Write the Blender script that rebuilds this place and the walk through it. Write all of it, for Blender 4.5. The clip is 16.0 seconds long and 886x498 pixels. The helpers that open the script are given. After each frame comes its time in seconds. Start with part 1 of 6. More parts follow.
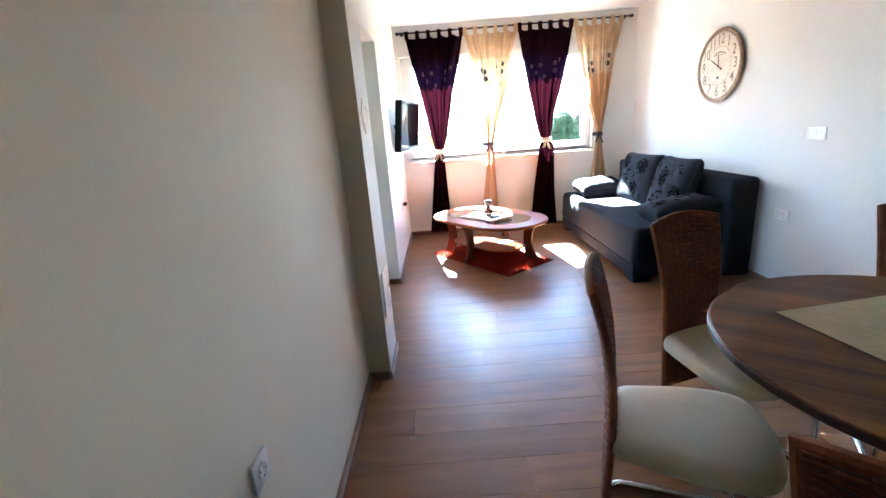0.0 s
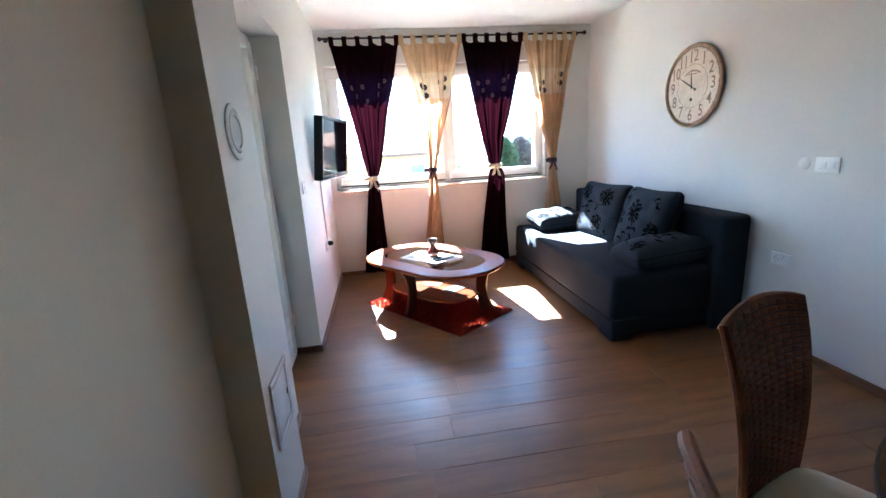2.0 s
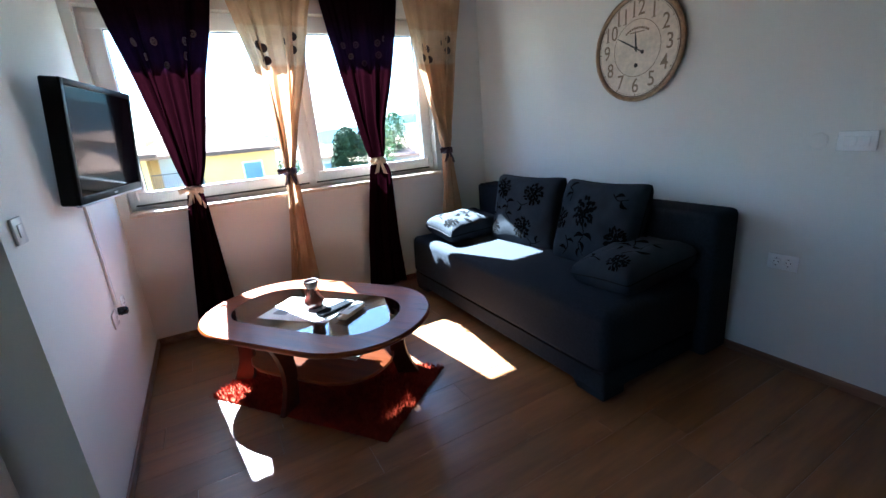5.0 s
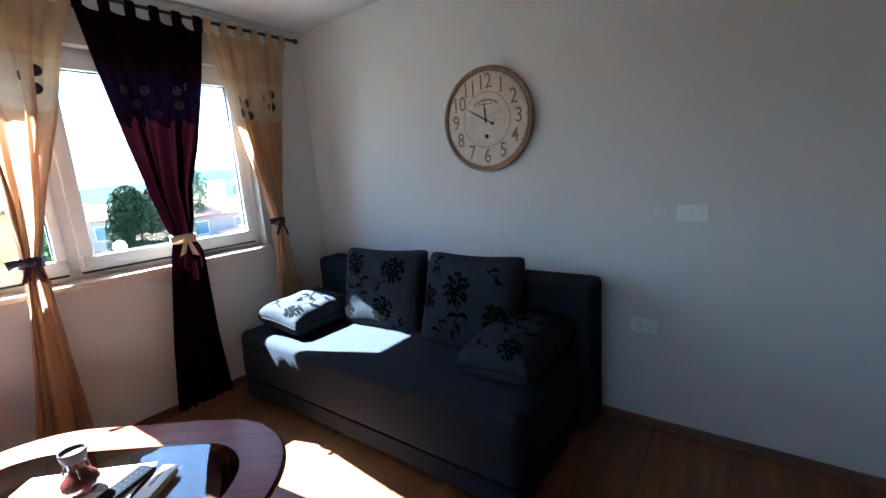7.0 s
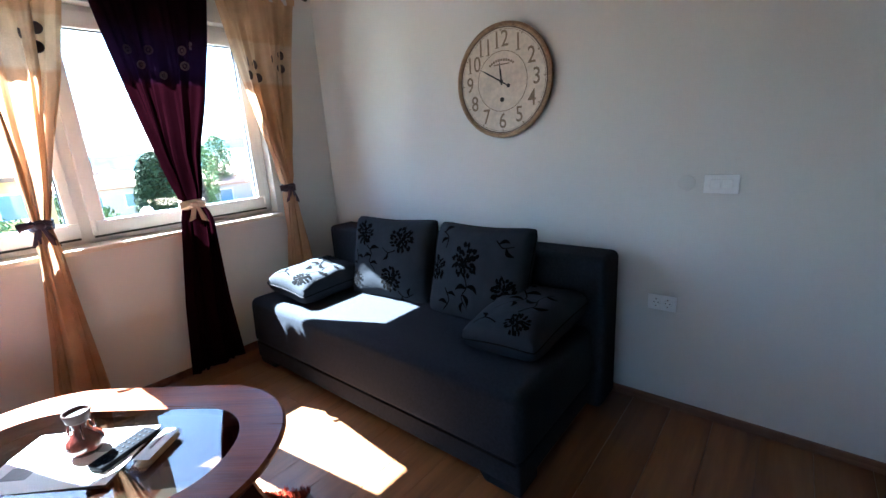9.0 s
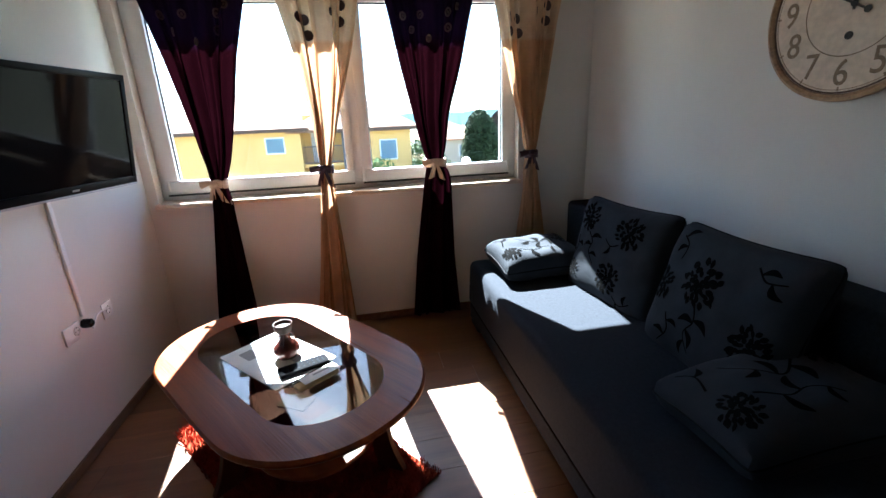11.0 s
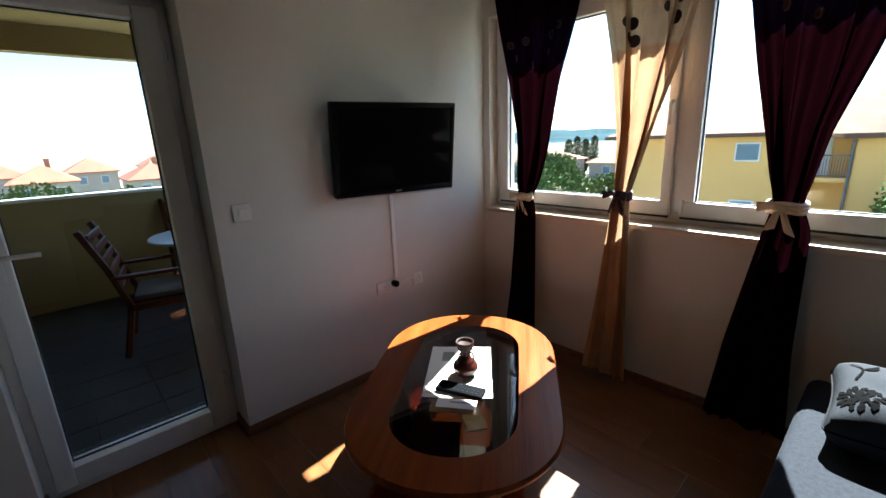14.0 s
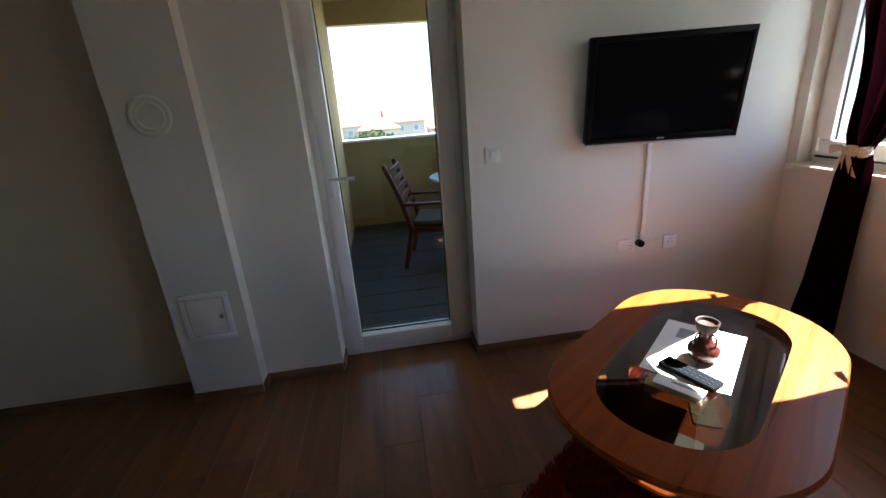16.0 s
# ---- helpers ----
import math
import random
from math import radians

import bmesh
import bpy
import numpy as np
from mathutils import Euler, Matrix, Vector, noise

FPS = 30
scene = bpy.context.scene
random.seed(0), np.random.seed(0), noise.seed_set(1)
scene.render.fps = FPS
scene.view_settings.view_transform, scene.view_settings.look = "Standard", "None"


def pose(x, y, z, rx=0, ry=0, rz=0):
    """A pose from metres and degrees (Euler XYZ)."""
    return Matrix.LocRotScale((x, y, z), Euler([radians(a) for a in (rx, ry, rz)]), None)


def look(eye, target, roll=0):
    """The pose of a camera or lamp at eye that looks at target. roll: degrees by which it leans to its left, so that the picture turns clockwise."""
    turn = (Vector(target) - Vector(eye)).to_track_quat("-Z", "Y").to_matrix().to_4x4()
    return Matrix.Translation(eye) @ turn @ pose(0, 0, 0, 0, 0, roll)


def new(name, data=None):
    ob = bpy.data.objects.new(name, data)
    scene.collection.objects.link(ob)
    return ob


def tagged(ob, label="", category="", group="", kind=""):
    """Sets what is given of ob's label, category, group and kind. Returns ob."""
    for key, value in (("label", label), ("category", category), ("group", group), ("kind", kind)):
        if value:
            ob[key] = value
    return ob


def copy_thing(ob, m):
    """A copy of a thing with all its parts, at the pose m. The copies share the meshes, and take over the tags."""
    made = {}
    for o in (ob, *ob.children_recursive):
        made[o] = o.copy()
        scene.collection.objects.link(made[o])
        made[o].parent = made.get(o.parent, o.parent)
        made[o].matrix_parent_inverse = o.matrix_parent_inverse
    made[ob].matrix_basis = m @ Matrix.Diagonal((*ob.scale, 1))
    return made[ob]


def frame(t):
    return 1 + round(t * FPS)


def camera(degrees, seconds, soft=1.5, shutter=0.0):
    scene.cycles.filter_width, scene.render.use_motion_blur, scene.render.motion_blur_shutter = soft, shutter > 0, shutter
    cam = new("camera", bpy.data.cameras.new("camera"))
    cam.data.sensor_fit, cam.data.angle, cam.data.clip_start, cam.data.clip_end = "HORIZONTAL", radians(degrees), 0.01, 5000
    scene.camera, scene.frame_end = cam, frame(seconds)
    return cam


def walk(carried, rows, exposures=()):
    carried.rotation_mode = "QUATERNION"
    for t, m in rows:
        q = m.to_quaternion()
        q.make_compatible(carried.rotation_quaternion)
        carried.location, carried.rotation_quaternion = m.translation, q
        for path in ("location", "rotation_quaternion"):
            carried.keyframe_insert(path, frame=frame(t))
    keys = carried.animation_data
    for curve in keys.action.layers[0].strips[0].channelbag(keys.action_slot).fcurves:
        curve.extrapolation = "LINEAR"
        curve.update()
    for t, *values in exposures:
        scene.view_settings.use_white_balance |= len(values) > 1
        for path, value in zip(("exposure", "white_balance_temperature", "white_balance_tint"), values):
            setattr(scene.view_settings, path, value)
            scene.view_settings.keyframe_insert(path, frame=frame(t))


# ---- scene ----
cam = camera(92.5, 16.0)
PATH = [
    (0, (0.038, 0.357, 1.424), (0.027, 2.28, 0.874), -4.5),
    (0.5, (0.041, 0.544, 1.424), (0.228, 2.472, 0.928), -3.6),
    (1, (0.056, 0.731, 1.417), (0.319, 2.654, 0.934), -4.5),
    (1.5, (0.087, 0.997, 1.431), (0.312, 2.921, 0.933), -4.3),
    (2, (0.111, 1.229, 1.432), (0.381, 3.153, 0.958), -3.5),
    (2.5, (0.087, 1.471, 1.443), (0.535, 3.372, 1.012), -5.9),
    (3, (0.085, 1.7, 1.422), (0.54, 3.592, 0.963), -5.9),
    (3.2, (0.084, 1.784, 1.43), (0.541, 3.673, 0.954), -6.5),
    (5.3, (0.153, 2.653, 1.406), (1.126, 4.311, 0.855), -5.0),
    (5.5, (0.185, 2.718, 1.423), (1.195, 4.357, 0.881), -5.2),
    (6, (0.219, 2.889, 1.428), (1.422, 4.385, 0.867), -3.8),
    (6.5, (0.245, 3.01, 1.463), (1.655, 4.352, 1.0), -4.7),
    (7, (0.272, 3.065, 1.488), (1.844, 4.246, 1.119), -4.1),
    (7.5, (0.256, 3.085, 1.498), (1.928, 4.14, 1.203), -2.4),
    (8, (0.251, 3.089, 1.501), (1.973, 4.058, 1.191), -2.5),
    (8.5, (0.273, 3.089, 1.491), (1.968, 4.082, 1.115), -3.4),
    (9, (0.376, 3.067, 1.462), (1.86, 4.312, 0.966), -3.7),
    (9.5, (0.496, 3.047, 1.469), (1.67, 4.576, 0.937), -2.6),
    (10, (0.622, 3.035, 1.457), (1.494, 4.748, 0.903), -3.7),
    (10.2, (0.675, 3.057, 1.459), (1.452, 4.808, 0.886), -3.2),
    (12.3, (1.381, 3.331, 1.458), (0.909, 5.187, 0.883), -2.9),
    (12.5, (1.431, 3.397, 1.469), (0.844, 5.228, 0.92), -2.6),
    (13, (1.525, 3.525, 1.457), (0.68, 5.268, 0.958), -2.9),
    (13.5, (1.634, 3.616, 1.489), (0.464, 5.172, 1.029), -3.2),
    (14, (1.774, 3.688, 1.514), (0.347, 4.996, 1.01), -2.2),
    (14.5, (1.771, 3.75, 1.488), (0.133, 4.773, 0.968), -3.6),
    (15, (1.729, 3.769, 1.478), (-0.079, 4.443, 0.95), -5.4),
    (15.5, (1.759, 3.774, 1.491), (-0.123, 4.166, 0.937), -4.4),
    (16, (1.819, 3.788, 1.48), (-0.057, 4.016, 0.828), -4.4),
]
EXPOSURES = [(0, 7.15, 5050, 4), (1.5, 6.45, 4890, 3), (3, 5.80, 4720, 2), (5.5, 4.95, 4620, 0), (7, 4.92, 4680, 2), (8, 4.95, 4740, 2.5), (9, 5.30, 4800, 3), (10, 5.15, 4950, 3), (12.5, 3.35, 5480, 1), (13.5, 3.30, 5530, 1), (14.5, 3.62, 5540, 1.5), (16, 4.32, 5500, 2.5)]
walk(cam, [(t, look(eye, target, roll)) for t, eye, target, roll in PATH], EXPOSURES)

# ---- light ----
SUN_TRAVEL = Vector((0.136, -0.925, -1.0)).normalized()
sun_data = bpy.data.lights.new("sun", "SUN")
sun_data.energy, sun_data.angle, sun_data.color = 5.0, radians(0.5), (1.0, 0.93, 0.84)
sun = new("sun", sun_data)
sun.rotation_mode = "QUATERNION"
sun.rotation_quaternion = SUN_TRAVEL.to_track_quat("-Z", "Y")
sun.location = (0, 20, 30)
world = bpy.data.worlds.new("world")
scene.world = world
world.use_nodes = True
wn, wl = world.node_tree.nodes, world.node_tree.links
wn.clear()
sky = wn.new("ShaderNodeTexSky")
sky.sky_type, sky.sun_disc = "NISHITA", False
sky.sun_elevation, sky.sun_rotation = radians(47.4), radians(-12)
sky.air_density, sky.dust_density = 1.0, 0.8
bg = wn.new("ShaderNodeBackground")
bg.inputs["Strength"].default_value = 0.052
wout = wn.new("ShaderNodeOutputWorld")
wl.new(sky.outputs[0], bg.inputs["Color"])
wl.new(bg.outputs[0], wout.inputs["Surface"])


# ---- materials ----
def nodes_of(name):
    m = bpy.data.materials.new(name)
    m.use_nodes = True
    return m, m.node_tree.nodes, m.node_tree.links, m.node_tree.nodes["Principled BSDF"]


def surface(name, color, rough=0.5, metal=0.0, vary=0.12, scale=6.0, grain=60.0, bump=0.15, stretch=(1, 1, 1), spread=0.0, depth=0.002, coat=0.0, spec=0.5):
    """A plain material: base colour with large stains, fine grain and relief; spread varies it from object to object."""
    m, n, l, b = nodes_of(name)
    co = n.new("ShaderNodeTexCoord")
    mp = n.new("ShaderNodeMapping")
    mp.inputs["Scale"].default_value = stretch
    l.new(co.outputs["Object"], mp.inputs["Vector"])
    big, fine = n.new("ShaderNodeTexNoise"), n.new("ShaderNodeTexNoise")
    big.inputs["Scale"].default_value, big.inputs["Detail"].default_value = scale, 4
    fine.inputs["Scale"].default_value, fine.inputs["Detail"].default_value = grain, 5
    for t in (big, fine):
        l.new(mp.outputs[0], t.inputs["Vector"])
    mix = n.new("ShaderNodeMath")
    mix.operation = "ADD"
    l.new(big.outputs[0], mix.inputs[0])
    l.new(fine.outputs[0], mix.inputs[1])
    ramp = n.new("ShaderNodeMapRange")
    ramp.inputs["From Min"].default_value, ramp.inputs["From Max"].default_value = 0.7, 1.3
    ramp.inputs["To Min"].default_value, ramp.inputs["To Max"].default_value = 1 - vary, 1 + vary
    l.new(mix.outputs[0], ramp.inputs["Value"])
    hue = n.new("ShaderNodeHueSaturation")
    hue.inputs["Color"].default_value = (*color, 1)
    value = ramp.outputs[0]
    if spread:
        info = n.new("ShaderNodeObjectInfo")
        r2 = n.new("ShaderNodeMapRange")
        r2.inputs["To Min"].default_value, r2.inputs["To Max"].default_value = 1 - spread, 1 + spread
        l.new(info.outputs["Random"], r2.inputs["Value"])
        mul = n.new("ShaderNodeMath")
        mul.operation = "MULTIPLY"
        l.new(ramp.outputs[0], mul.inputs[0])
        l.new(r2.outputs[0], mul.inputs[1])
        value = mul.outputs[0]
    l.new(value, hue.inputs["Value"])
    l.new(hue.outputs[0], b.inputs["Base Color"])
    b.inputs["Roughness"].default_value, b.inputs["Metallic"].default_value = rough, metal
    b.inputs["Coat Weight"].default_value = coat
    b.inputs["Specular IOR Level"].default_value = spec
    if bump:
        bp = n.new("ShaderNodeBump")
        bp.inputs["Strength"].default_value, bp.inputs["Distance"].default_value = bump, depth
        l.new(fine.outputs[0], bp.inputs["Height"])
        l.new(bp.outputs[0], b.inputs["Normal"])
    return m


def wood(name, dark, light, rough=0.35, along="x", scale=2.2, spread=0.12, bump=0.12, streak=22.0, coat=0.0, shift=True, spec=0.5, lo=0.45, hi=0.85):
    """Wood grain drawn out along one axis; every board takes another stretch of it."""
    m, n, l, b = nodes_of(name)
    co = n.new("ShaderNodeTexCoord")
    info = n.new("ShaderNodeObjectInfo")
    add = n.new("ShaderNodeVectorMath")
    add.operation = "ADD"
    sc = n.new("ShaderNodeVectorMath")
    sc.operation = "SCALE"
    sc.inputs[3].default_value = 37.0 if shift else 0.0
    one = n.new("ShaderNodeCombineXYZ")
    for i in range(3):
        l.new(info.outputs["Random"], one.inputs[i])
    l.new(one.outputs[0], sc.inputs[0])
    l.new(co.outputs["Object"], add.inputs[0])
    l.new(sc.outputs[0], add.inputs[1])
    mp = n.new("ShaderNodeMapping")
    s = {"x": (1, streak, streak), "y": (streak, 1, streak), "z": (streak, streak, 1)}[along]
    mp.inputs["Scale"].default_value = s
    l.new(add.outputs[0], mp.inputs["Vector"])
    g1, g2 = n.new("ShaderNodeTexNoise"), n.new("ShaderNodeTexNoise")
    g1.inputs["Scale"].default_value, g1.inputs["Detail"].default_value, g1.inputs["Distortion"].default_value = scale, 6, 0.8
    g2.inputs["Scale"].default_value, g2.inputs["Detail"].default_value = scale * 7, 4
    l.new(mp.outputs[0], g1.inputs["Vector"])
    l.new(mp.outputs[0], g2.inputs["Vector"])
    ad = n.new("ShaderNodeMath")
    ad.operation = "MULTIPLY_ADD"
    ad.inputs[1].default_value = 0.3
    l.new(g2.outputs[0], ad.inputs[0])
    l.new(g1.outputs[0], ad.inputs[2])
    ramp = n.new("ShaderNodeValToRGB")
    ramp.color_ramp.elements[0].position, ramp.color_ramp.elements[1].position = lo, hi
    ramp.color_ramp.elements[0].color, ramp.color_ramp.elements[1].color = (*dark, 1), (*light, 1)
    l.new(ad.outputs[0], ramp.inputs[0])
    hue = n.new("ShaderNodeHueSaturation")
    r2 = n.new("ShaderNodeMapRange")
    r2.inputs["To Min"].default_value, r2.inputs["To Max"].default_value = 1 - spread, 1 + spread
    l.new(info.outputs["Random"], r2.inputs["Value"])
    l.new(r2.outputs[0], hue.inputs["Value"])
    l.new(ramp.outputs[0], hue.inputs["Color"])
    l.new(hue.outputs[0], b.inputs["Base Color"])
    rr = n.new("ShaderNodeMapRange")
    rr.inputs["To Min"].default_value, rr.inputs["To Max"].default_value = rough - 0.06, rough + 0.12
    l.new(g1.outputs[0], rr.inputs["Value"])
    l.new(rr.outputs[0], b.inputs["Roughness"])
    b.inputs["Coat Weight"].default_value = coat
    b.inputs["Specular IOR Level"].default_value = spec
    bp = n.new("ShaderNodeBump")
    bp.inputs["Strength"].default_value, bp.inputs["Distance"].default_value = bump, 0.002
    l.new(g2.outputs[0], bp.inputs["Height"])
    l.new(bp.outputs[0], b.inputs["Normal"])
    return m


def clear_glass(name, tint=(1, 1, 1), gloss=1.0):
    """A thin pane: see-through, with a mirror's share that Fresnel gives."""
    m = bpy.data.materials.new(name)
    m.use_nodes = True
    n, l = m.node_tree.nodes, m.node_tree.links
    n.clear()
    tr, gl, fr, mx, out = (n.new("ShaderNode" + k) for k in ("BsdfTransparent", "BsdfGlossy", "LayerWeight", "MixShader", "OutputMaterial"))
    tr.inputs["Color"].default_value = (*tint, 1)
    gl.inputs["Roughness"].default_value = 0.02
    fr.inputs["Blend"].default_value = 0.5
    pw, sh = n.new("ShaderNodeMath"), n.new("ShaderNodeMath")
    pw.operation, sh.operation = "POWER", "MULTIPLY_ADD"
    pw.inputs[1].default_value = 5.0
    sh.inputs[1].default_value, sh.inputs[2].default_value = 0.96 * gloss, 0.04 * gloss
    l.new(fr.outputs["Facing"], pw.inputs[0])
    l.new(pw.outputs[0], sh.inputs[0])
    l.new(sh.outputs[0], mx.inputs[0])
    l.new(tr.outputs[0], mx.inputs[1])
    l.new(gl.outputs[0], mx.inputs[2])
    l.new(mx.outputs[0], out.inputs["Surface"])
    return m


def cloth(name, bands, shine=0.45, rough=0.85, fade=0.006):
    """Thin curtain cloth: (top height, colour) bands from below upwards; light shines through it."""
    m = bpy.data.materials.new(name)
    m.use_nodes = True
    n, l = m.node_tree.nodes, m.node_tree.links
    n.clear()
    co = n.new("ShaderNodeTexCoord")
    sep = n.new("ShaderNodeSeparateXYZ")
    l.new(co.outputs["Object"], sep.inputs[0])
    mr = n.new("ShaderNodeMapRange")
    mr.inputs["From Min"].default_value, mr.inputs["From Max"].default_value = 0.0, 2.7
    l.new(sep.outputs["Z"], mr.inputs["Value"])
    ramp = n.new("ShaderNodeValToRGB")
    e = ramp.color_ramp.elements
    e[0].position, e[0].color = 0.0, (*bands[0][1], 1)
    e[1].position, e[1].color = 1.0, (*bands[-1][1], 1)
    for (z, below), (_, above) in zip(bands, bands[1:]):
        for dz, c in ((-fade, below), (fade, above)):
            k = e.new((z + dz) / 2.7)
            k.color = (*c, 1)
    l.new(mr.outputs[0], ramp.inputs[0])
    weave = n.new("ShaderNodeTexNoise")
    weave.inputs["Scale"].default_value, weave.inputs["Detail"].default_value = 260, 3
    l.new(co.outputs["Object"], weave.inputs["Vector"])
    big = n.new("ShaderNodeTexNoise")
    big.inputs["Scale"].default_value = 9
    l.new(co.outputs["Object"], big.inputs["Vector"])
    ad = n.new("ShaderNodeMath")
    l.new(weave.outputs[0], ad.inputs[0])
    l.new(big.outputs[0], ad.inputs[1])
    vr = n.new("ShaderNodeMapRange")
    vr.inputs["From Min"].default_value, vr.inputs["From Max"].default_value = 0.6, 1.4
    vr.inputs["To Min"].default_value, vr.inputs["To Max"].default_value = 0.8, 1.2
    l.new(ad.outputs[0], vr.inputs["Value"])
    hue = n.new("ShaderNodeHueSaturation")
    l.new(vr.outputs[0], hue.inputs["Value"])
    l.new(ramp.outputs[0], hue.inputs["Color"])
    d, t, mx, out = (n.new("ShaderNode" + k) for k in ("BsdfDiffuse", "BsdfTranslucent", "MixShader", "OutputMaterial"))
    d.inputs["Roughness"].default_value = rough
    bp = n.new("ShaderNodeBump")
    bp.inputs["Strength"].default_value, bp.inputs["Distance"].default_value = 0.2, 0.001
    l.new(weave.outputs[0], bp.inputs["Height"])
    l.new(bp.outputs[0], d.inputs["Normal"])
    l.new(hue.outputs[0], d.inputs["Color"])
    l.new(hue.outputs[0], t.inputs["Color"])
    mx.inputs[0].default_value = shine
    l.new(d.outputs[0], mx.inputs[1])
    l.new(t.outputs[0], mx.inputs[2])
    l.new(mx.outputs[0], out.inputs["Surface"])
    return m


M_WALL = surface("wall_paint", (0.665, 0.65, 0.605), 0.75, vary=0.03, scale=1.3, grain=240, bump=0.25, depth=0.0012)
# Tan for the unseen end wall, chosen to darken and warm bounced light.
M_UNSEENWALL = surface("unseen_wall_tan", (0.42, 0.32, 0.21), 0.75, vary=0.04, scale=1.3, grain=240, bump=0.25, depth=0.0012)
M_BEIGEWALL = surface("beige_wall_paint", (0.64, 0.565, 0.435), 0.75, vary=0.03, scale=1.3, grain=240, bump=0.25, depth=0.0012)
M_CEIL = surface("ceiling_paint", (0.68, 0.67, 0.645), 0.8, vary=0.02, scale=1.0, grain=200, bump=0.15, depth=0.001)
M_PLANK = wood("laminate", (0.110, 0.043, 0.0130), (0.225, 0.095, 0.0310), 0.30, "x", 1.2, 0.12, 0.05, 9.0, spec=0.5, lo=0.36, hi=0.88)
M_BASE = wood("baseboard_wood", (0.12, 0.058, 0.027), (0.24, 0.125, 0.062), 0.35, "y", 1.6, 0.05, 0.1, 16.0)
M_JOINT = surface("joint", (0.06, 0.03, 0.015), 0.7)
M_PVC = surface("white_pvc", (0.80, 0.80, 0.79), 0.28, vary=0.03, scale=3, grain=90, bump=0.05)
M_GASKET = surface("gasket", (0.03, 0.03, 0.03), 0.6)
M_GLASS = clear_glass("window_glass", (0.81, 0.82, 0.82))
M_MARBLE = surface("sill_stone", (0.64, 0.54, 0.41), 0.35, vary=0.08, scale=8, grain=40, bump=0.05)
M_PLASTIC = surface("white_plastic", (0.83, 0.83, 0.82), 0.2, vary=0.03, scale=5, grain=80, bump=0.03)
M_HOLE = surface("socket_hole", (0.02, 0.02, 0.02), 0.5)
M_BLACK = surface("black_plastic", (0.006, 0.006, 0.0065), 0.22, vary=0.1, bump=0.02, spec=0.22)
M_TVCASE = surface("tv_case", (0.0035, 0.0035, 0.004), 0.32, vary=0.08, bump=0.02, spec=0.09)
M_SCREEN = surface("tv_screen", (0.004, 0.004, 0.005), 0.07, vary=0.05, bump=0.0, spec=0.045)
M_SILVER = surface("silver_plastic", (0.45, 0.46, 0.48), 0.3, metal=0.4, vary=0.05, bump=0.03)
M_STEEL = surface("chrome", (0.75, 0.75, 0.77), 0.12, metal=1.0, vary=0.04, bump=0.02)
M_DARKMETAL = surface("dark_metal", (0.035, 0.033, 0.032), 0.4, metal=0.7, vary=0.1, bump=0.05)
M_SOFA = surface("sofa_cloth", (0.0190, 0.0215, 0.0265), 0.9, vary=0.26, scale=70, grain=260, bump=0.7, depth=0.002, spec=0.06)
sofa_shader = M_SOFA.node_tree.nodes["Principled BSDF"]
sofa_shader.inputs["Sheen Weight"].default_value, sofa_shader.inputs["Sheen Roughness"].default_value = 0.015, 0.45
sofa_shader.inputs["Sheen Tint"].default_value = (0.80, 0.86, 1.0, 1)
M_CUSHION = surface("cushion_cloth", (0.027, 0.030, 0.035), 0.85, vary=0.15, scale=14, grain=380, bump=0.5, depth=0.0015, spec=0.06)
M_FLOCK = surface("black_flock", (0.0028, 0.0028, 0.003), 0.95, vary=0.2, scale=30, grain=300, bump=0.3, spec=0.03)
M_PIPING = surface("cushion_piping", (0.006, 0.006, 0.007), 0.8, bump=0.2, spec=0.1)
M_PLUM = cloth("plum_cloth", [(1.93, (0.0078, 0.0011, 0.0024)), (2.20, (0.0085, 0.0033, 0.0130)), (2.7, (0.0060, 0.0014, 0.0028))], 0.17, fade=0.045)
M_PLUM_TAB = cloth("plum_tab", [(1.0, (0.012, 0.003, 0.006)), (2.7, (0.012, 0.003, 0.006))], 0.15)
M_BEIGE = cloth("beige_cloth", [(1.93, (0.49, 0.300, 0.165)), (2.20, (0.56, 0.415, 0.275)), (2.7, (0.50, 0.335, 0.200))], 0.30)
M_BEIGE_TAB = cloth("beige_tab", [(1.0, (0.54, 0.38, 0.22)), (2.7, (0.54, 0.38, 0.22))], 0.3)
M_DOT = surface("dark_applique", (0.05, 0.03, 0.03), 0.8, bump=0.3)
M_RING = surface("gold_applique", (0.055, 0.032, 0.012), 0.6, bump=0.3)
M_SATIN_B = surface("beige_sash", (0.58, 0.44, 0.30), 0.45, vary=0.1, bump=0.1)
M_SATIN_P = surface("plum_sash", (0.030, 0.006, 0.014), 0.4, vary=0.1, bump=0.1)
M_CHERRY = wood("cherry_wood", (0.150, 0.030, 0.0040), (0.240, 0.057, 0.0080), 0.28, "y", 0.9, 0.03, 0.45, 26.0, spec=0.18)
# Darker copy of the cherry wood; the shade under the top is coloured in.
M_CHERRY_SHADE = surface("cherry_shaded", (0.070, 0.017, 0.0055), 0.45, spec=0.15, vary=0.15, scale=9, grain=60, bump=0.1)
M_SMOKE = clear_glass("smoked_glass", (0.40, 0.385, 0.36), 1.7)
M_RUG = surface("rug_wool", (0.22, 0.027, 0.010), 0.95, spec=0.05, vary=0.35, scale=25, grain=160, bump=0.4)
M_PAPER = surface("paper", (0.78, 0.76, 0.72), 0.7, vary=0.04, scale=12, grain=120, bump=0.08)
M_OCHRE = surface("ochre_print", (0.16, 0.105, 0.022), 0.6, vary=0.2, scale=14)
M_PRINT = surface("grey_print", (0.30, 0.29, 0.275), 0.7, vary=0.1)
M_CERAMIC = surface("vase_glaze", (0.048, 0.011, 0.0075), 0.18, vary=0.35, scale=18, grain=50, bump=0.12)
